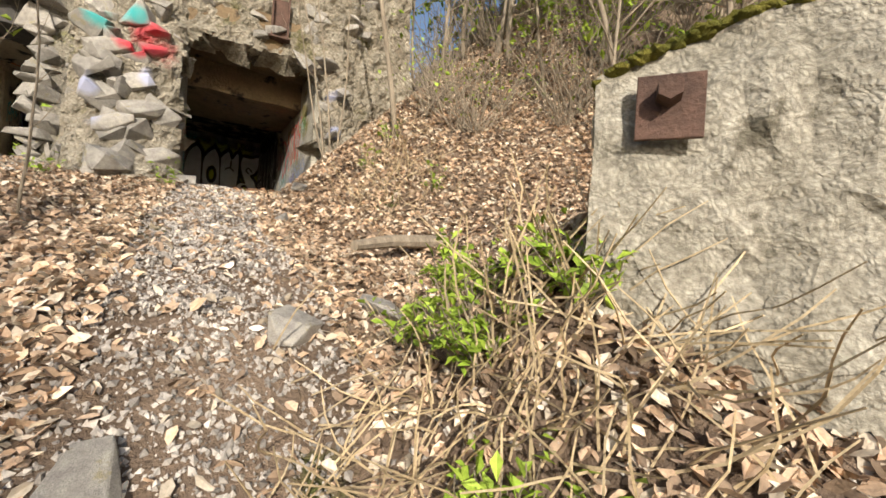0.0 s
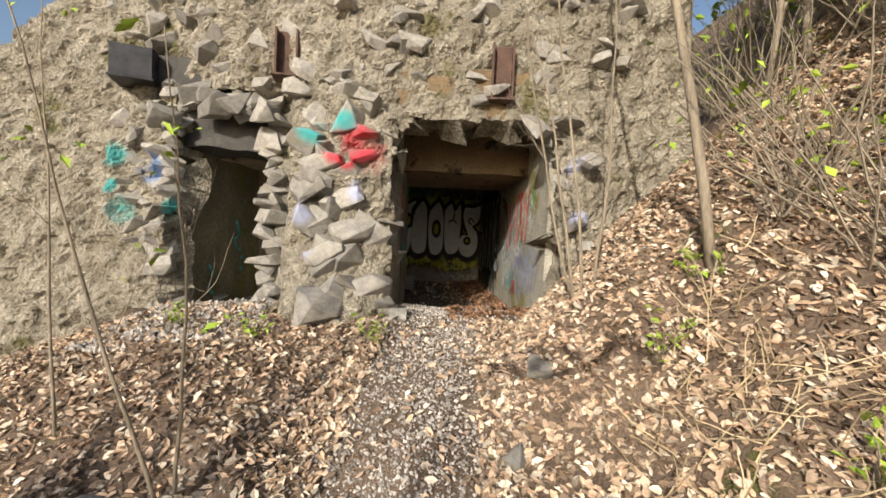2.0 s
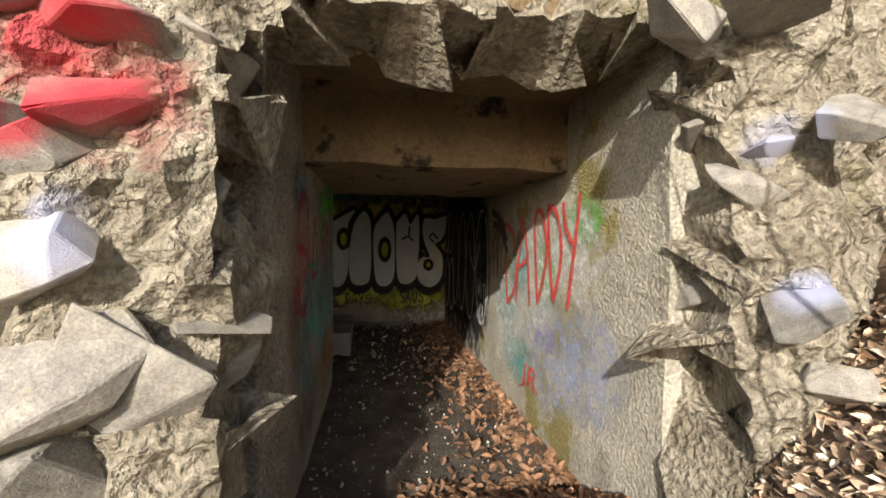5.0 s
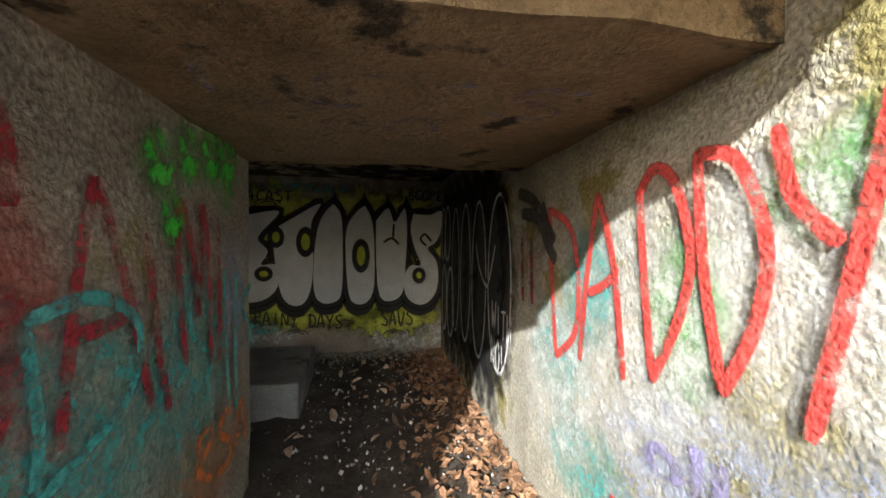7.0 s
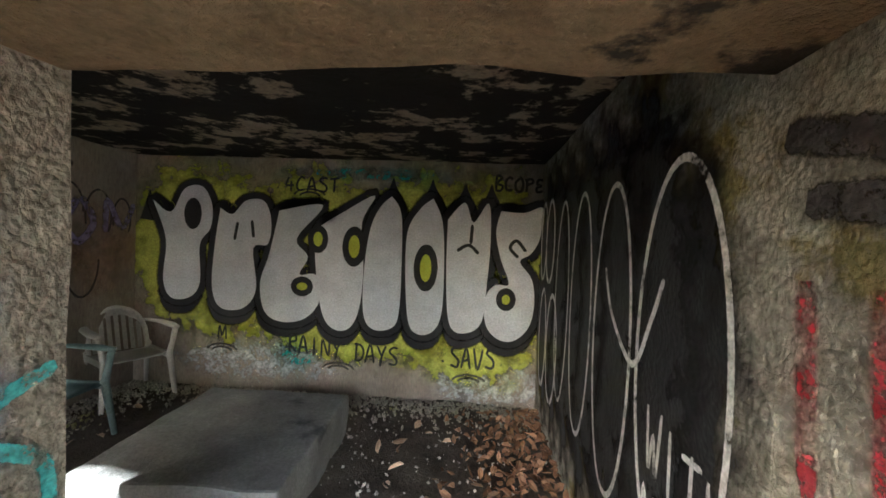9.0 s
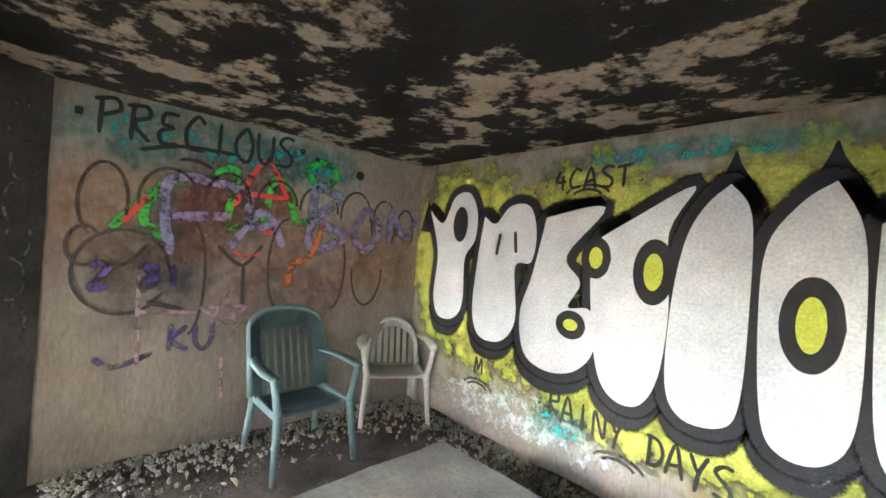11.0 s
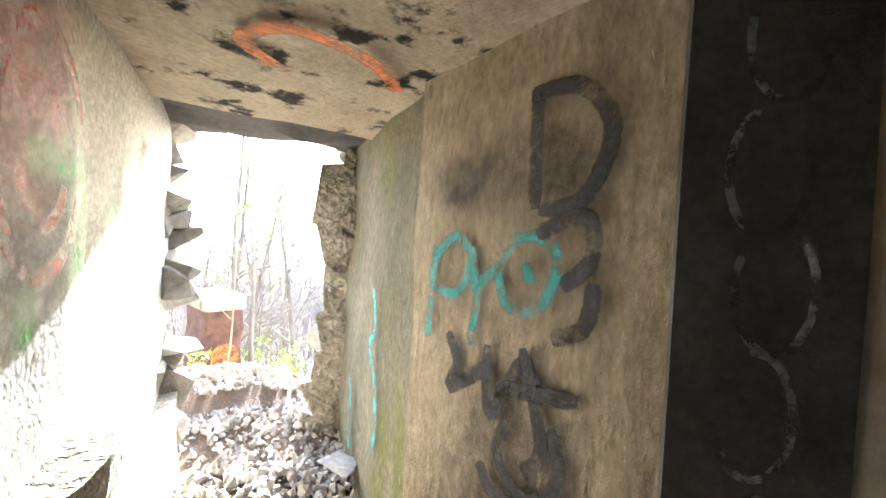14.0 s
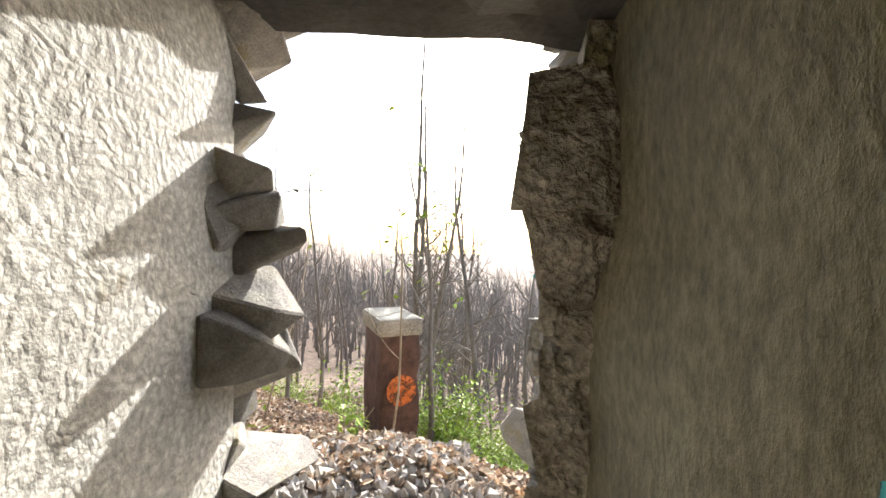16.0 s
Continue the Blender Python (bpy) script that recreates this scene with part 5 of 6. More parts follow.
for k, (line, wide) in enumerate(((((4.36, 1.36), (4.34, 1.87), (4.86, 1.85)), 0.09), (((4.36, 1.62), (4.72, 1.66)), 0.09), (((4.86, 1.82), (4.84, 1.60), (5.1, 1.64)), 0.08), (((4.72, 1.42), (4.95, 1.72), (5.12, 1.44)), 0.08),
                                  (((5.32, 1.42), (5.35, 1.98)), 0.10), (((5.35, 1.98), (5.58, 1.90), (5.38, 1.70), (5.66, 1.58), (5.36, 1.42)), 0.10), (((5.86, 1.86), (5.74, 1.62), (5.86, 1.46), (6.0, 1.64), (5.88, 1.86)), 0.09), (((6.12, 1.55), (6.14, 1.85), (6.3, 1.6), (6.44, 1.84)), 0.08))):
    stroke(LEFT, line, wide, M["p_purple"], 0.0185 + 0.0003 * k, label="wide violet letter line sprayed across the end wall")
for k, line in enumerate((((4.04, 1.52), (4.32, 1.84), (4.44, 1.86)), ((4.30, 1.84), (4.20, 1.60), (4.36, 1.45)), ((4.55, 1.90), (4.74, 2.0), (4.70, 1.58), (4.90, 1.66)), ((4.95, 1.60), (5.02, 1.98), (5.12, 1.9), (5.22, 1.66), (5.36, 1.70)), ((5.26, 2.1), (5.4, 1.96), (5.54, 2.1), (5.4, 2.18), (5.26, 2.1)))):
    stroke(LEFT, line, 0.075, M["p_green"], 0.0172 + 0.0002 * k, label="bright green letter line sprayed on the end wall")
for k, line in enumerate((((4.74, 1.74), (4.94, 2.10), (5.14, 1.82)), ((4.80, 1.84), (5.12, 1.84)), ((4.22, 1.74), (4.1, 1.56)), ((4.90, 1.62), (5.0, 1.56), (5.08, 1.64)))):
    stroke(LEFT, line, 0.055, M["p_red"], 0.0180 + 0.0002 * k, label="red line sprayed on the end wall")
for u, v, rx, ry, a0, a1 in ((4.0, 1.68, 0.12, 0.24, -20, 240), (4.34, 1.72, 0.17, 0.22, 10, 190), (4.70, 1.75, 0.15, 0.22, 0, 180), (5.05, 1.75, 0.16, 0.22, 10, 170), (5.40, 1.76, 0.17, 0.22, 0, 180), (5.75, 1.76, 0.15, 0.22, -10, 190), (6.05, 1.7, 0.13, 0.24, -40, 200), (6.3, 1.68, 0.1, 0.2, -40, 200),
                             (3.92, 1.40, 0.08, 0.12, 40, 330), (4.12, 1.24, 0.25, 0.27, 0, 330), (4.48, 1.2, 0.1, 0.4, -80, 90), (5.15, 1.3, 0.14, 0.38, 90, 270), (5.55, 1.3, 0.12, 0.36, -90, 90), (5.9, 1.3, 0.16, 0.34, 180, 360)):
    stroke(LEFT, ring(u, v, rx, ry, a0, a1), 0.024, M["p_dim"], 0.0192 + 0.0002 * (u - 3), label="faded black bubble outline sprayed on the end wall")
stroke(LEFT, [(4.02, 1.26), (4.14, 1.30), (4.24, 1.42), (4.20, 1.26)], 0.026, M["p_dim"], 0.0199, label="faded black mark sprayed on the end wall")
stroke(LEFT, [(4.25, 1.04), (4.34, 1.02), (4.46, 0.98)], 0.035, M["p_dim"], 0.0199, label="faded black line sprayed on the end wall")
stroke(LEFT, [(4.65, 1.44), (4.82, 1.30), (4.96, 1.46)], 0.03, M["p_black"], 0.0201, label="black fork sprayed on the end wall")
stroke(LEFT, [(4.83, 1.30), (4.84, 0.98)], 0.03, M["p_black"], 0.0203, label="black line sprayed on the end wall")
scrawl(LEFT, "2081", 3.94, 4.46, 1.14, 1.30, 0.05, M["p_dviolet"], 0.0206, 0, 7, "indigo number sprayed on the end wall")
scrawl(LEFT, "KU", 4.36, 4.68, 0.70, 0.88, 0.045, M["p_dviolet"], 0.0206, 0, 8, "indigo letters sprayed on the end wall")
stroke(LEFT, [(4.0, 0.70), (4.1, 0.63), (4.3, 0.70)], 0.045, M["p_dviolet"], 0.0206, label="indigo curve sprayed on the end wall")
stroke(LEFT, [(4.20, 1.24), (4.22, 0.62)], 0.035, M["p_pink"], 0.0209, label="pink line sprayed on the end wall")
stroke(LEFT, [(4.20, 0.98), (4.54, 0.96)], 0.035, M["p_pink"], 0.0211, label="pink line sprayed on the end wall")
stroke(LEFT, [(4.72, 0.66), (4.74, 0.3)], 0.035, M["p_pink"], 0.0211, label="pink line sprayed on the end wall")
star = [(4.72 + 0.17 * math.sin(2 * math.pi * 2 * k / 5), 0.94 + 0.17 * math.cos(2 * math.pi * 2 * k / 5)) for k in range(6)]
star_root = base("star_tag", (-3.25, 4.6, 0.9))
tagged(star_root, "pink five-pointed star sprayed on the end wall", "graffiti")
for a, b in zip(star, star[1:]):
    stroke(LEFT, [a, b], 0.03, M["p_pink"], 0.0212, "star_line", parent=star_root)
stroke(LEFT, [(5.44, 1.68), (5.36, 1.42), (5.20, 1.30), (5.17, 1.12)], 0.07, M["p_orange"], 0.0206, label="orange mark sprayed on the end wall")
stroke(LEFT, ring(4.85, 1.43, 0.1, 0.06, 200, 340), 0.022, M["p_red"], 0.0207, label="small red smile sprayed on the end wall")
patch(LEFT, 5.76, 2.13, 0.09, 0.09, M["h_black"], 0.02, "dark_hole", label="small dark hole in the end wall")

# right wall of the first tunnel
for u, v, w, h, m in ((-1.6, 1.45, 0.9, 0.8, "h_white"), (-2.3, 1.2, 1.2, 1.1, "h_white"), (-2.9, 0.8, 1.0, 1.0, "h_white"), (-1.9, 0.7, 1.2, 0.9, "h_blue"), (-1.35, 0.8, 0.8, 0.8, "h_blue"), (-2.55, 1.35, 0.5, 0.6, "h_cyan"), (-2.85, 0.95, 0.7, 0.6, "h_cyan"), (-2.0, 1.3, 0.4, 0.6, "h_green"), (-1.45, 1.66, 0.6, 0.35, "h_green"), (-2.6, 0.5, 0.8, 0.5, "h_cyan"), (-3.2, 1.5, 0.6, 0.7, "h_dirt")):
    patch(RIGHT, u, v, w, h, M[m], 0.0125 + 0.0007 * abs(u))
for u in (-4.1, -4.5, -4.9, -5.3, -5.7, -6.1):
    patch(RIGHT, u, 1.2, 0.95, 2.5, M["h_black"], 0.0128 + 0.0004 * abs(u))
patch(RIGHT, -3.82, 1.2, 0.8, 1.7, M["h_black"], 0.0126)
for u, rx, v, ry in ((-3.83, 0.28, 1.2, 0.68), (-4.42, 0.24, 1.18, 0.70), (-4.95, 0.22, 1.2, 0.70), (-5.45, 0.2, 1.2, 0.70)):
    stroke(RIGHT, ring(u, v, rx, ry, -100, 270, 16), 0.035, M["p_white"], 0.0185, label="tall white loop sprayed on black paint")
stroke(RIGHT, [(-4.51, 1.5), (-4.40, 1.3), (-4.15, 1.15), (-4.0, 1.35), (-3.92, 1.5)], 0.035, M["p_white"], 0.0186, label="white fork sprayed on black paint")
for k, line in enumerate((((-3.42, 1.84), (-3.2, 1.78), (-3.09, 1.71)), ((-3.36, 1.70), (-3.1, 1.66), (-2.95, 1.5), (-2.86, 1.42)), ((-3.05, 1.74), (-2.98, 1.62), (-2.88, 1.52)))):
    stroke(RIGHT, line, 0.09, M["p_dim"], 0.0187 + 0.0004 * k, label="smudged black mark sprayed on the tunnel wall")
for u, v, rx, ry in ((-5.95, 1.62, 0.17, 0.34), (-6.25, 1.62, 0.13, 0.34), (-5.75, 0.78, 0.2, 0.42), (-6.15, 0.78, 0.16, 0.42)):
    stroke(RIGHT, ring(u, v, rx, ry, -80, 270, 12), 0.05, M["p_white"], 0.0188, label="grey looping letter sprayed on black paint")
scrawl(RIGHT, "WITH", -4.0, -3.52, 0.84, 1.06, 0.026, M["p_white"], 0.019, 0.08, 9, "white word sprayed on black paint")
scrawl(RIGHT, "NO!", -4.02, -3.66, 0.56, 0.78, 0.026, M["p_white"], 0.019, 0.04, 10, "white word sprayed on black paint")
daddy = base("graffiti_word", (0.9, 2.2, 1.3))
tagged(daddy, "tall red word sprayed along the pale tunnel wall", "graffiti")
for k, line in enumerate((((-2.95, 1.71), (-2.90, 1.3), (-2.85, 0.94)), ((-2.95, 1.70), (-2.70, 1.58), (-2.62, 1.30), (-2.66, 1.08), (-2.85, 0.93)), ((-2.60, 0.98), (-2.55, 1.35), (-2.47, 1.73)), ((-2.47, 1.73), (-2.35, 1.45), (-2.27, 1.00)), ((-2.53, 1.30), (-2.40, 1.35), (-2.31, 1.42)),
             ((-2.19, 1.70), (-2.16, 1.4), (-2.11, 1.06)), ((-2.20, 1.68), (-2.12, 1.77), (-2.02, 1.71), (-1.95, 1.49), (-1.99, 1.29), (-2.11, 1.05)), ((-1.93, 1.79), (-1.90, 1.45), (-1.83, 1.12)), ((-1.94, 1.78), (-1.80, 1.74), (-1.71, 1.52), (-1.74, 1.30), (-1.83, 1.11)),
             ((-1.69, 1.80), (-1.65, 1.63), (-1.55, 1.52)), ((-1.46, 1.84), (-1.52, 1.5), (-1.60, 1.09)))):
    stroke(RIGHT, line, 0.052, M["p_red"], 0.0185 + 0.0008 * k, "letter_stroke", parent=daddy)
lettering(RIGHT, "JR", -2.45, -2.1, 0.28, 0.52, M["p_red"], 0.012, 1.0, 0.2, 0.0205, 0, label="small red letters sprayed low on the tunnel wall")
for u in (-3.35, -3.2):
    stroke(RIGHT, [(u, 1.55), (u + 0.03, 1.15)], 0.06, M["p_dred"], 0.0195, label="dark red drip sprayed on the tunnel wall")
lettering(RIGHT, "ol!", -2.15, -1.8, 0.72, 0.92, M["p_purple"], 0.03, 1.0, 0, 0.0195, label="pale violet letters sprayed on the tunnel wall")

# left wall of the first tunnel
for u, v, w, h, m in ((2.0, 0.95, 1.1, 0.9, "h_cyan"), (2.7, 0.95, 0.8, 1.0, "h_cyan"), (1.7, 1.2, 0.8, 1.2, "h_red"), (2.8, 0.45, 0.9, 0.6, "h_orange"), (1.9, 0.4, 0.9, 0.6, "h_dirt"), (3.2, 1.2, 0.4, 0.8, "h_blue"), (1.6, 1.85, 0.5, 0.4, "h_dirt")):
    patch(PIER, u, v, w, h, M[m], 0.0125 + 0.0007 * u)
for k, (line, wide) in enumerate(((((1.83, 1.58), (1.80, 1.76), (1.64, 1.78), (1.50, 1.66), (1.53, 1.48), (1.67, 1.46), (1.82, 1.40), (1.83, 1.22), (1.74, 1.10), (1.58, 1.12), (1.50, 1.32)), 0.085), (((1.73, 1.14), (1.72, 0.88)), 0.06), (((1.96, 1.02), (2.03, 1.45), (2.09, 1.68)), 0.06),
                                  (((2.09, 1.68), (2.24, 1.35), (2.37, 0.94)), 0.06), (((1.99, 1.27), (2.26, 1.29)), 0.06), (((2.34, 1.54), (2.40, 1.2), (2.48, 0.90)), 0.06), (((2.62, 1.02), (2.55, 1.40), (2.57, 1.66), (2.68, 1.45), (2.74, 1.20), (2.77, 1.66), (2.84, 1.40), (2.87, 0.95)), 0.06), (((2.95, 1.62), (2.96, 1.3), (2.97, 0.94)), 0.06))):
    stroke(PIER, line, wide, M["p_dred"], 0.0195 + 0.0005 * k, label="large dark red letter line sprayed on the tunnel wall")
for k, line in enumerate((((1.86, 1.34), (1.90, 1.1), (1.88, 0.94)), ((1.86, 1.34), (2.10, 1.36), (2.29, 1.24), (2.22, 1.04), (1.90, 0.94)), ((2.60, 1.38), (2.66, 1.15), (2.74, 1.08)), ((3.02, 1.38), (3.05, 1.0), (3.1, 0.68)), ((3.20, 1.34), (3.19, 0.95), (3.22, 0.6)), ((3.47, 1.25), (3.34, 1.20), (3.31, 1.12), (3.44, 1.02), (3.46, 0.86)))):
    stroke(PIER, line, 0.05, M["p_cyan"], 0.0225 + 0.0004 * k, label="cyan letter line sprayed on the tunnel wall")
for u, v, w, h in ((2.41, 1.78, 0.16, 0.16), (2.64, 1.85, 0.14, 0.2), (2.86, 1.88, 0.16, 0.2), (2.50, 1.60, 0.12, 0.16), (3.05, 1.9, 0.2, 0.3)):
    patch(PIER, u, v, w * 1.7, h * 1.7, M["h_vgreen"], 0.0235)
for k, line in enumerate((((1.50, 1.90), (1.49, 1.72)), ((1.66, 1.92), (1.66, 1.8)))):
    stroke(PIER, line, 0.05, M["p_blue"], 0.0215, label="blue line sprayed on the tunnel wall")
scrawl(PIER, "RSA", 2.66, 3.40, 0.42, 0.68, 0.05, M["p_orange"], 0.0235, 0.08, 11, "orange letters sprayed low on the tunnel wall")
stroke(PIER, [(1.95, 0.84), (2.0, 0.7), (1.96, 0.6)], 0.07, M["p_orange"], 0.0235, label="orange mark sprayed low on the tunnel wall")
scrawl(OVER, "LETS", -0.60, 0.62, -2.30, -2.02, 0.045, M["p_vfaint"], 0.03, 0, 12, label="violet word sprayed on the tunnel ceiling")
scrawl(OVER, "GO", -0.28, 0.20, -2.62, -2.38, 0.04, M["p_vfaint"], 0.03, 0, 13, label="violet word sprayed on the tunnel ceiling")
lettering(OVER2, "NSK", 0.6, 1.9, -5.3, -4.75, M["p_black"], 0.02, 1.0, 0, 0.02, label="black letters sprayed on the sooty ceiling")
stroke(OVER2, ring(1.72, -5.1, 0.1, 0.09, 60, 320), 0.035, M["p_white"], 0.021, label="white curved mark sprayed on the sooty ceiling")
stroke(OVER2, [(1.75, -5.42), (2.0, -5.35)], 0.05, M["p_orange"], 0.021, label="orange mark sprayed on the sooty ceiling")

# second tunnel
for k, line in enumerate((((0.02, 1.46), (0.01, 1.3), (0.0, 1.16)), ((0.02, 1.42), (0.12, 1.49), (0.19, 1.42), (0.13, 1.32), (0.02, 1.33)), ((0.19, 1.46), (0.22, 1.32), (0.20, 1.18)), ((0.20, 1.34), (0.28, 1.40), (0.36, 1.49), (0.46, 1.48), (0.48, 1.40), (0.42, 1.31), (0.33, 1.32), (0.30, 1.40)), ((0.39, 1.43), (0.41, 1.38)))):
    stroke(WEST2, line, 0.04, M["p_cyan"], 0.0170 + 0.0005 * k, label="cyan letter line sprayed on the side wall")
for k, line in enumerate((((0.40, 1.86), (0.41, 1.56)), ((0.38, 1.84), (0.52, 1.83), (0.60, 1.72), (0.54, 1.58), (0.42, 1.56)), ((0.42, 1.50), (0.55, 1.54), (0.57, 1.45), (0.50, 1.38)), ((0.58, 1.40), (0.56, 1.30), (0.48, 1.26)), ((0.11, 1.2), (0.16, 1.12), (0.13, 1.04), (0.28, 1.14)), ((0.28, 1.20), (0.30, 1.02), (0.40, 1.18), (0.46, 1.10)), ((0.40, 1.22), (0.47, 1.0), (0.42, 0.92)), ((0.32, 1.1), (0.56, 1.14)),
                          ((0.36, 1.02), (0.34, 0.92), (0.44, 0.86), (0.52, 0.94), (0.50, 1.06)), ((0.27, 0.88), (0.34, 0.82), (0.50, 0.84), (0.56, 0.74)), ((0.50, 0.82), (0.44, 0.6)))):
    stroke(WEST2, line, 0.05, M["p_dim"], 0.0195 + 0.0004 * k, label="faded black letter line sprayed on the side wall")
stroke(WEST, [(1.05, 1.22), (1.12, 1.05), (1.02, 0.92), (1.15, 0.80), (1.2, 0.6), (1.15, 0.45)], 0.06, M["p_cyan"], 0.024, label="cyan squiggle sprayed on the side wall")
stroke(WEST, [(0.55, 0.62), (0.62, 0.48), (0.56, 0.34), (0.64, 0.22)], 0.05, M["p_cyan"], 0.024, label="cyan squiggle sprayed on the side wall")
for u, v, w, h, m in ((0.3, 0.6, 0.9, 0.5, "h_dirt"), (0.35, 1.66, 0.6, 0.25, "h_dirt"), (0.1, 1.64, 0.3, 0.2, "h_dirt"), (0.35, 0.9, 0.5, 0.5, "h_dirt")):
    patch(WEST2, u, v, w, h, M[m], 0.0145 + 0.0007 * u)
for u, v, w, h, m in ((0.0, 1.42, 0.14, 0.6, "h_green"), (0.45, 1.5, 0.2, 0.5, "h_green"), (0.28, 1.4, 0.16, 0.4, "h_green"), (-0.12, 1.60, 0.4, 0.12, "h_green"), (-0.25, 1.28, 0.12, 0.2, "h_green"), (-0.3, 1.75, 0.6, 0.6, "h_red"), (-0.1, 1.3, 0.9, 0.4, "h_dirt")):
    patch(EAST, u, v, w, h, M[m], 0.0145 + 0.0008 * u)
stroke(EAST, ring(-0.22, 1.60, 0.19, 0.24, 0, 360, 12), 0.05, M["p_fred"], 0.0235, label="red ring face sprayed on the tunnel wall")
stroke(EAST, ring(-0.22, 1.56, 0.10, 0.10, 180, 350), 0.04, M["p_fred"], 0.0236, label="red curve sprayed on the tunnel wall")
for u in (-0.25, -0.17):
    stroke(EAST, [(u, 1.66), (u + 0.01, 1.62)], 0.05, M["p_fred"], 0.0236, label="red dot sprayed on the tunnel wall")
stroke(OVER, [(-2.95, -2.6), (-2.8, -2.75), (-2.55, -2.8), (-2.45, -2.65), (-2.6, -2.5)], 0.07, M["p_orange"], 0.012, label="orange loop sprayed on the tunnel ceiling")
FACE = wall_frame((0, 3.515, 0), (-1, 0, 0), (0, 1, 0))
for u, v, w, h, m in ((2.5, 2.2, 1.2, 0.4, "h_black"), (1.5, 1.2, 1.2, 2.4, "h_black")):
    patch(FACE, u, v, w, h, M[m], 0.016)
for i in range(4):
    stroke(FACE, ring(2.25 + 0.16 * i, 2.18, 0.1, 0.13, 40, 330), 0.03, M["p_white" if i % 2 else "p_dred"], 0.022, label="white and red loop sprayed over the doorway")


JAMB = wall_frame((-3.045, 3.534, 0), (-0.191, 0.214, 0), (0.214, 0.191, 0))
for i, v in enumerate((2.05, 1.85, 1.62, 1.42, 1.2, 0.95)):
    stroke(JAMB, ring(0.13 + 0.02 * (i % 2), v, 0.06, 0.11, 30 + 40 * i, 300 + 40 * i), 0.02, M["p_dimwhite"], 0.012, label="thin grey scribble sprayed on the jamb")


# ---- the concrete ledge, plinth and chairs ----
plinth = base("concrete_plinth", (-0.67, 4.46, 0), 2)
bm = bmesh.new()
add_box(bm, (-1.15, 0.0, -0.1), (0.0, 1.3, 0.31), 0.02)
bmesh.ops.subdivide_edges(bm, edges=[e for e in bm.edges if e.calc_length() > 0.25], cuts=6, use_grid_fill=True)
for v in bm.verts:
    v.co += Vector([noise.noise(v.co * 5 + Vector((k * 3, 0, 0))) for k in range(3)]) * 0.016
part("slab", bm, M["slab"], plinth)
tagged(plinth, "low grey concrete plinth on the room floor", "plinth")
ledge = prism("ledge", [(-1.88, 3.3), (-2.02, 3.3), (-2.2, 2.5), (-2.42, 1.2), (-2.28, 1.2), (-2.06, 2.59)], -0.1, 0.55, M["pale"], "broken concrete ledge along the tunnel wall", "ledge", 0.1, 0.03)


ledge_top = prism("ledge_step", [(-1.96, 3.12), (-2.10, 3.06), (-2.26, 2.32), (-2.14, 2.30)], 0.4, 0.93, M["facade"], "broken rough concrete step of the ledge", "ledge", 0.06, 0.05)


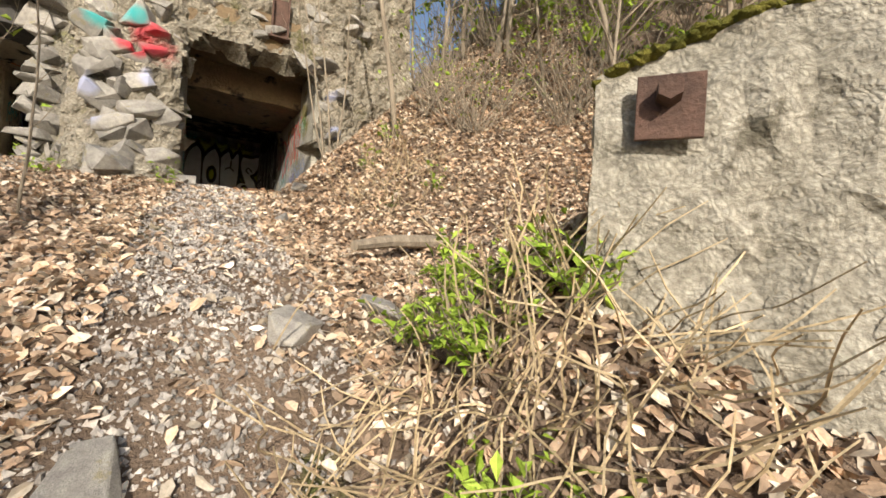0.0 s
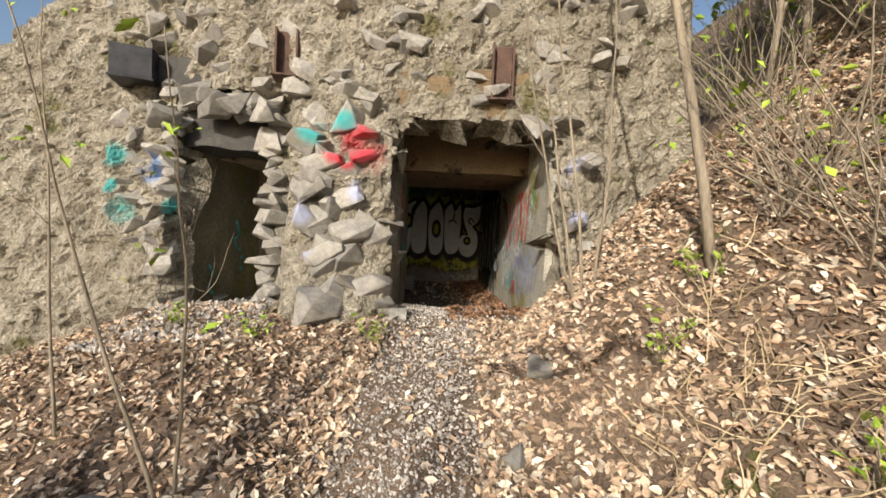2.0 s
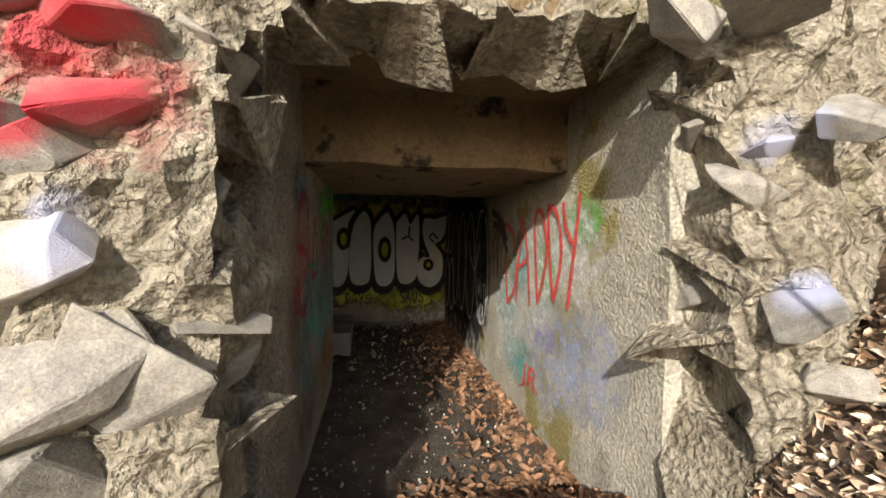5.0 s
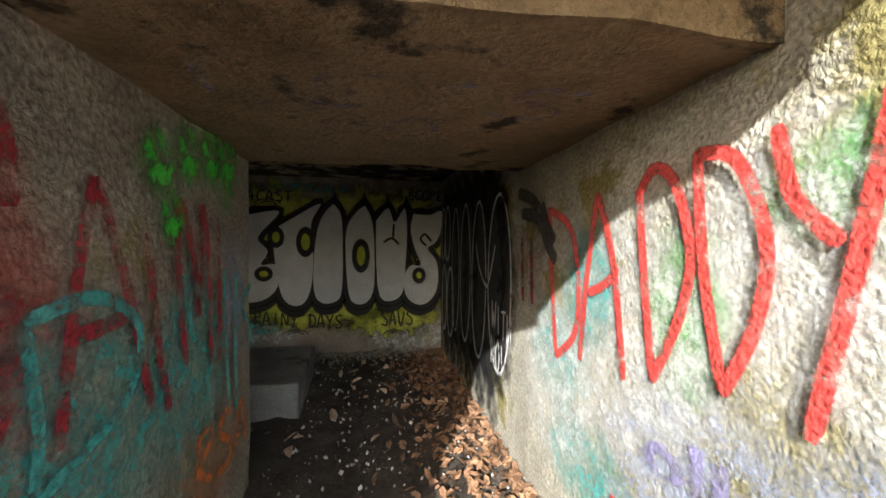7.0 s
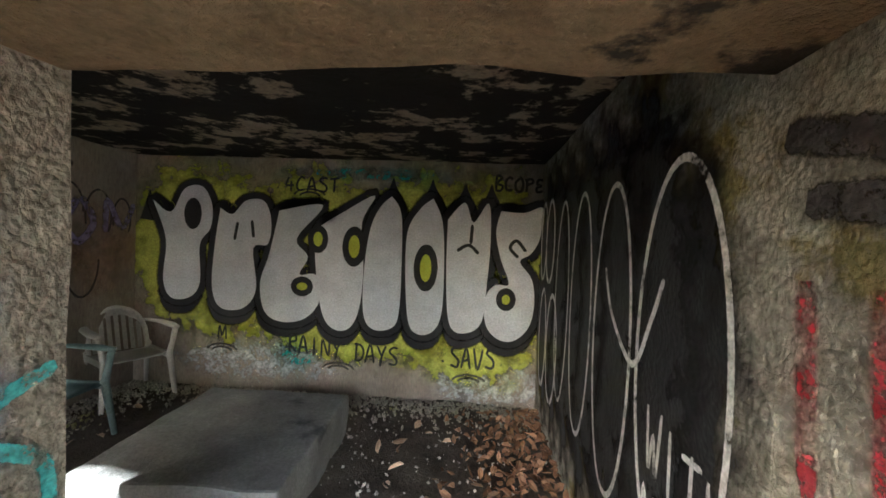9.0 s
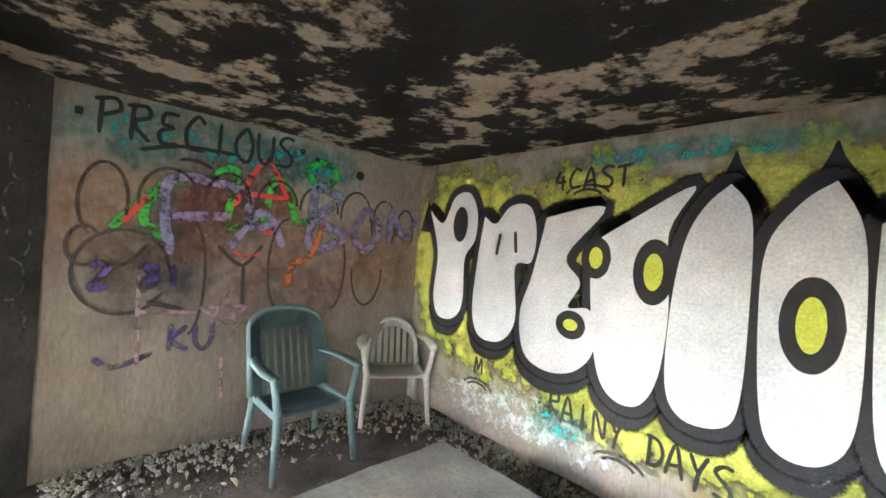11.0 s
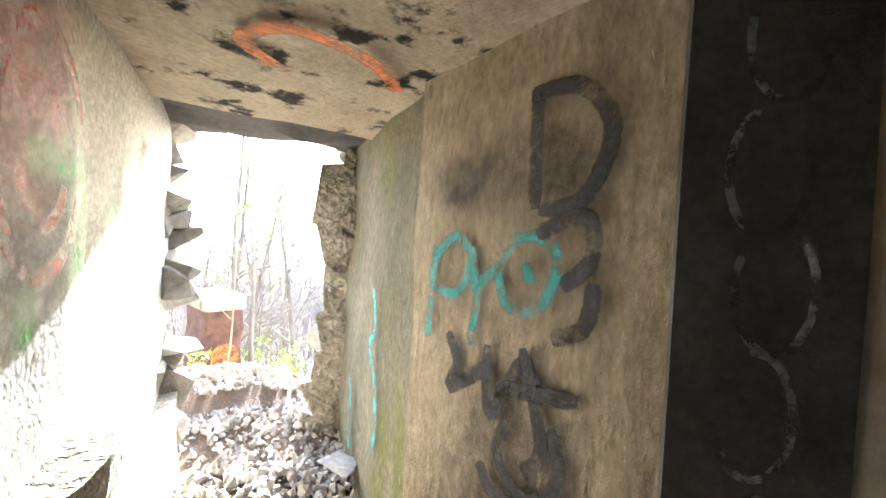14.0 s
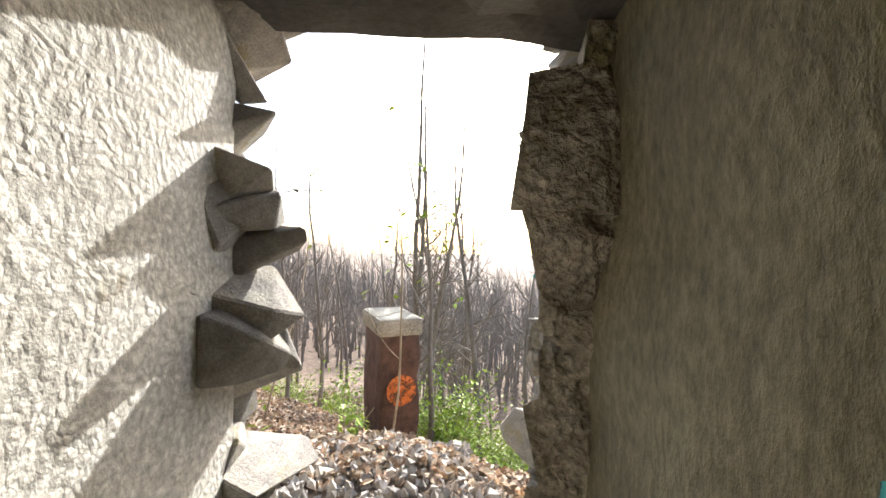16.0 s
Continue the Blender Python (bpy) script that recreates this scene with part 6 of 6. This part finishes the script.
def plastic_chair(at, turn, mat, label, top, tall):
    """A moulded garden armchair: slatted back, arms that run into the front legs."""
    root = base("plastic_chair", at, turn)
    wide = 0.285 if tall else 0.25
    bm = bmesh.new()
    n = 9
    grid = [[bm.verts.new((0.22 - 0.46 * j / n, -0.25 + 0.5 * i / n + 0.0, 0.415 - 0.035 * math.sin(math.pi * i / n) * math.sin(math.pi * j / n) - 0.03 * j / n + (0.02 if j == 0 else 0) * -1)) for j in range(n + 1)] for i in range(n + 1)]
    for i in range(n):
        for j in range(n):
            bm.faces.new((grid[i][j], grid[i + 1][j], grid[i + 1][j + 1], grid[i][j + 1]))
    bmesh.ops.solidify(bm, geom=bm.faces[:], thickness=0.022)
    part("seat", bm, mat, root, smooth=True)

    def back_x(z):
        return -0.22 - 0.30 * (z - 0.4)

    bm = bmesh.new()
    pts = []
    for k in range(13):
        a = math.pi * k / 12
        y = wide * math.cos(a) * (1.0 if tall else 0.95)
        z = 0.40 + (top - 0.40) * (math.sin(a) ** (0.16 if tall else 0.6))
        pts.append((back_x(z) - 0.0, y, z))
    add_tube(bm, pts, [0.022] * 13, 8)
    for v in bm.verts:
        v.co.x += 0.02 * abs(v.co.y) / 0.26
    frame_part = part("back_frame", bm, mat, root, smooth=True)
    for k in range(7):
        y = -0.18 + 0.06 * k
        zt = 0.40 + (top - 0.46) * (max(0.05, 1 - (y / wide) ** 2) ** (0.10 if tall else 0.4))
        bm = bmesh.new()
        quad = []
        for z in (0.40, 0.5 * (0.4 + zt), zt):
            for s in (-0.019, 0.019):
                quad.append(bm.verts.new((back_x(z), y + s, z)))
        bm.faces.new((quad[0], quad[1], quad[3], quad[2]))
        bm.faces.new((quad[2], quad[3], quad[5], quad[4]))
        bmesh.ops.solidify(bm, geom=bm.faces[:], thickness=0.012)
        part("slat", bm, mat, frame_part)
    bm = bmesh.new()
    band = []
    for k in range(11):
        y = wide * 0.97 * (-1 + 0.2 * k)
        zt = 0.40 + (top - 0.40) * (max(0.0, 1 - (y / wide) ** 2) ** (0.08 if tall else 0.3))
        for z in (zt - (0.13 if tall else 0.07), zt):
            band.append(bm.verts.new((back_x(z) + 0.25 * y * y, y, z)))
    for k in range(10):
        bm.faces.new((band[2 * k], band[2 * k + 2], band[2 * k + 3], band[2 * k + 1]))
    bmesh.ops.solidify(bm, geom=bm.faces[:], thickness=0.014)
    part("top_band", bm, mat, frame_part, smooth=True)
    if tall:
        for s in (-1, 1):
            bm = bmesh.new()
            quad = [bm.verts.new((back_x(z) + 0.02 + dx, s * y, z)) for z, y, dx in ((0.40, 0.20, 0), (0.40, 0.27, 0.05), (0.66, 0.20, 0), (0.66, 0.29, 0.06), (top - 0.04, 0.20, 0), (top - 0.04, 0.275, 0.02))]
            bm.faces.new((quad[0], quad[1], quad[3], quad[2]))
            bm.faces.new((quad[2], quad[3], quad[5], quad[4]))
            bmesh.ops.solidify(bm, geom=bm.faces[:], thickness=0.014)
            part("side_wing", bm, mat, frame_part, smooth=True)
    for s in (-1, 1):
        bm = bmesh.new()
        add_tube(bm, [(back_x(0.66), s * 0.25, 0.66), (-0.1, s * 0.30, 0.665), (0.1, s * 0.31, 0.655), (0.23, s * 0.30, 0.64)], [0.026, 0.038, 0.046, 0.036], 8)
        for v in bm.verts:
            v.co.z = 0.655 + (v.co.z - 0.655) * 0.45
        part("armrest", bm, mat, root, smooth=True)
        bm = bmesh.new()
        add_tube(bm, [(0.22, s * 0.30, 0.645), (0.215, s * 0.275, 0.5), (0.21, s * 0.255, 0.41), (0.27, s * 0.285, 0.0)], [0.026, 0.024, 0.03, 0.02], 6)
        part("front_leg", bm, mat, root, smooth=True)
        bm = bmesh.new()
        add_tube(bm, [(back_x(0.42), s * 0.25, 0.44), (-0.26, s * 0.25, 0.3), (-0.31, s * 0.27, 0.0)], [0.03, 0.026, 0.02], 6)
        part("back_leg", bm, mat, root, smooth=True)
        bm = bmesh.new()
        add_box(bm, (-0.22, s * 0.25 - 0.012, 0.36), (0.22, s * 0.25 + 0.012, 0.415), 0.004)
        part("seat_rail", bm, mat, root)
    return tagged(root, label, "chair", "plastic chairs in the corner")


plastic_chair((-2.70, 5.13, 0.01), 2, M["green_chair"], "sea-green plastic garden armchair with a tall slatted back", 0.98, True)
plastic_chair((-2.93, 6.08, 0.01), -28, M["white_chair"], "dirty white plastic garden chair with a round back", 0.80, False)

# broken stones round the mouth of the second tunnel, seen from within
rr = random.Random(12)
for i in range(24):
    z = 0.15 + 2.2 * ((i * 0.618) % 1.0)
    put_stone(pier, (-2.24 + rr.uniform(-0.10, 0.08), rr.uniform(0.98, 1.16), z), rr.uniform(0.22, 0.40), 200 + i, 0.8)
    put_stone(wall_west, (-3.46 + rr.uniform(-0.05, 0.05), rr.uniform(0.85, 1.1), z), rr.uniform(0.2, 0.36), 240 + i, 0.8)
for i in range(12):
    put_stone(front, (-3.25 + 1.15 * i / 12, rr.uniform(0.85, 1.15), 2.36 + rr.uniform(0, 0.3)), rr.uniform(0.22, 0.4), 280 + i, 0.8)
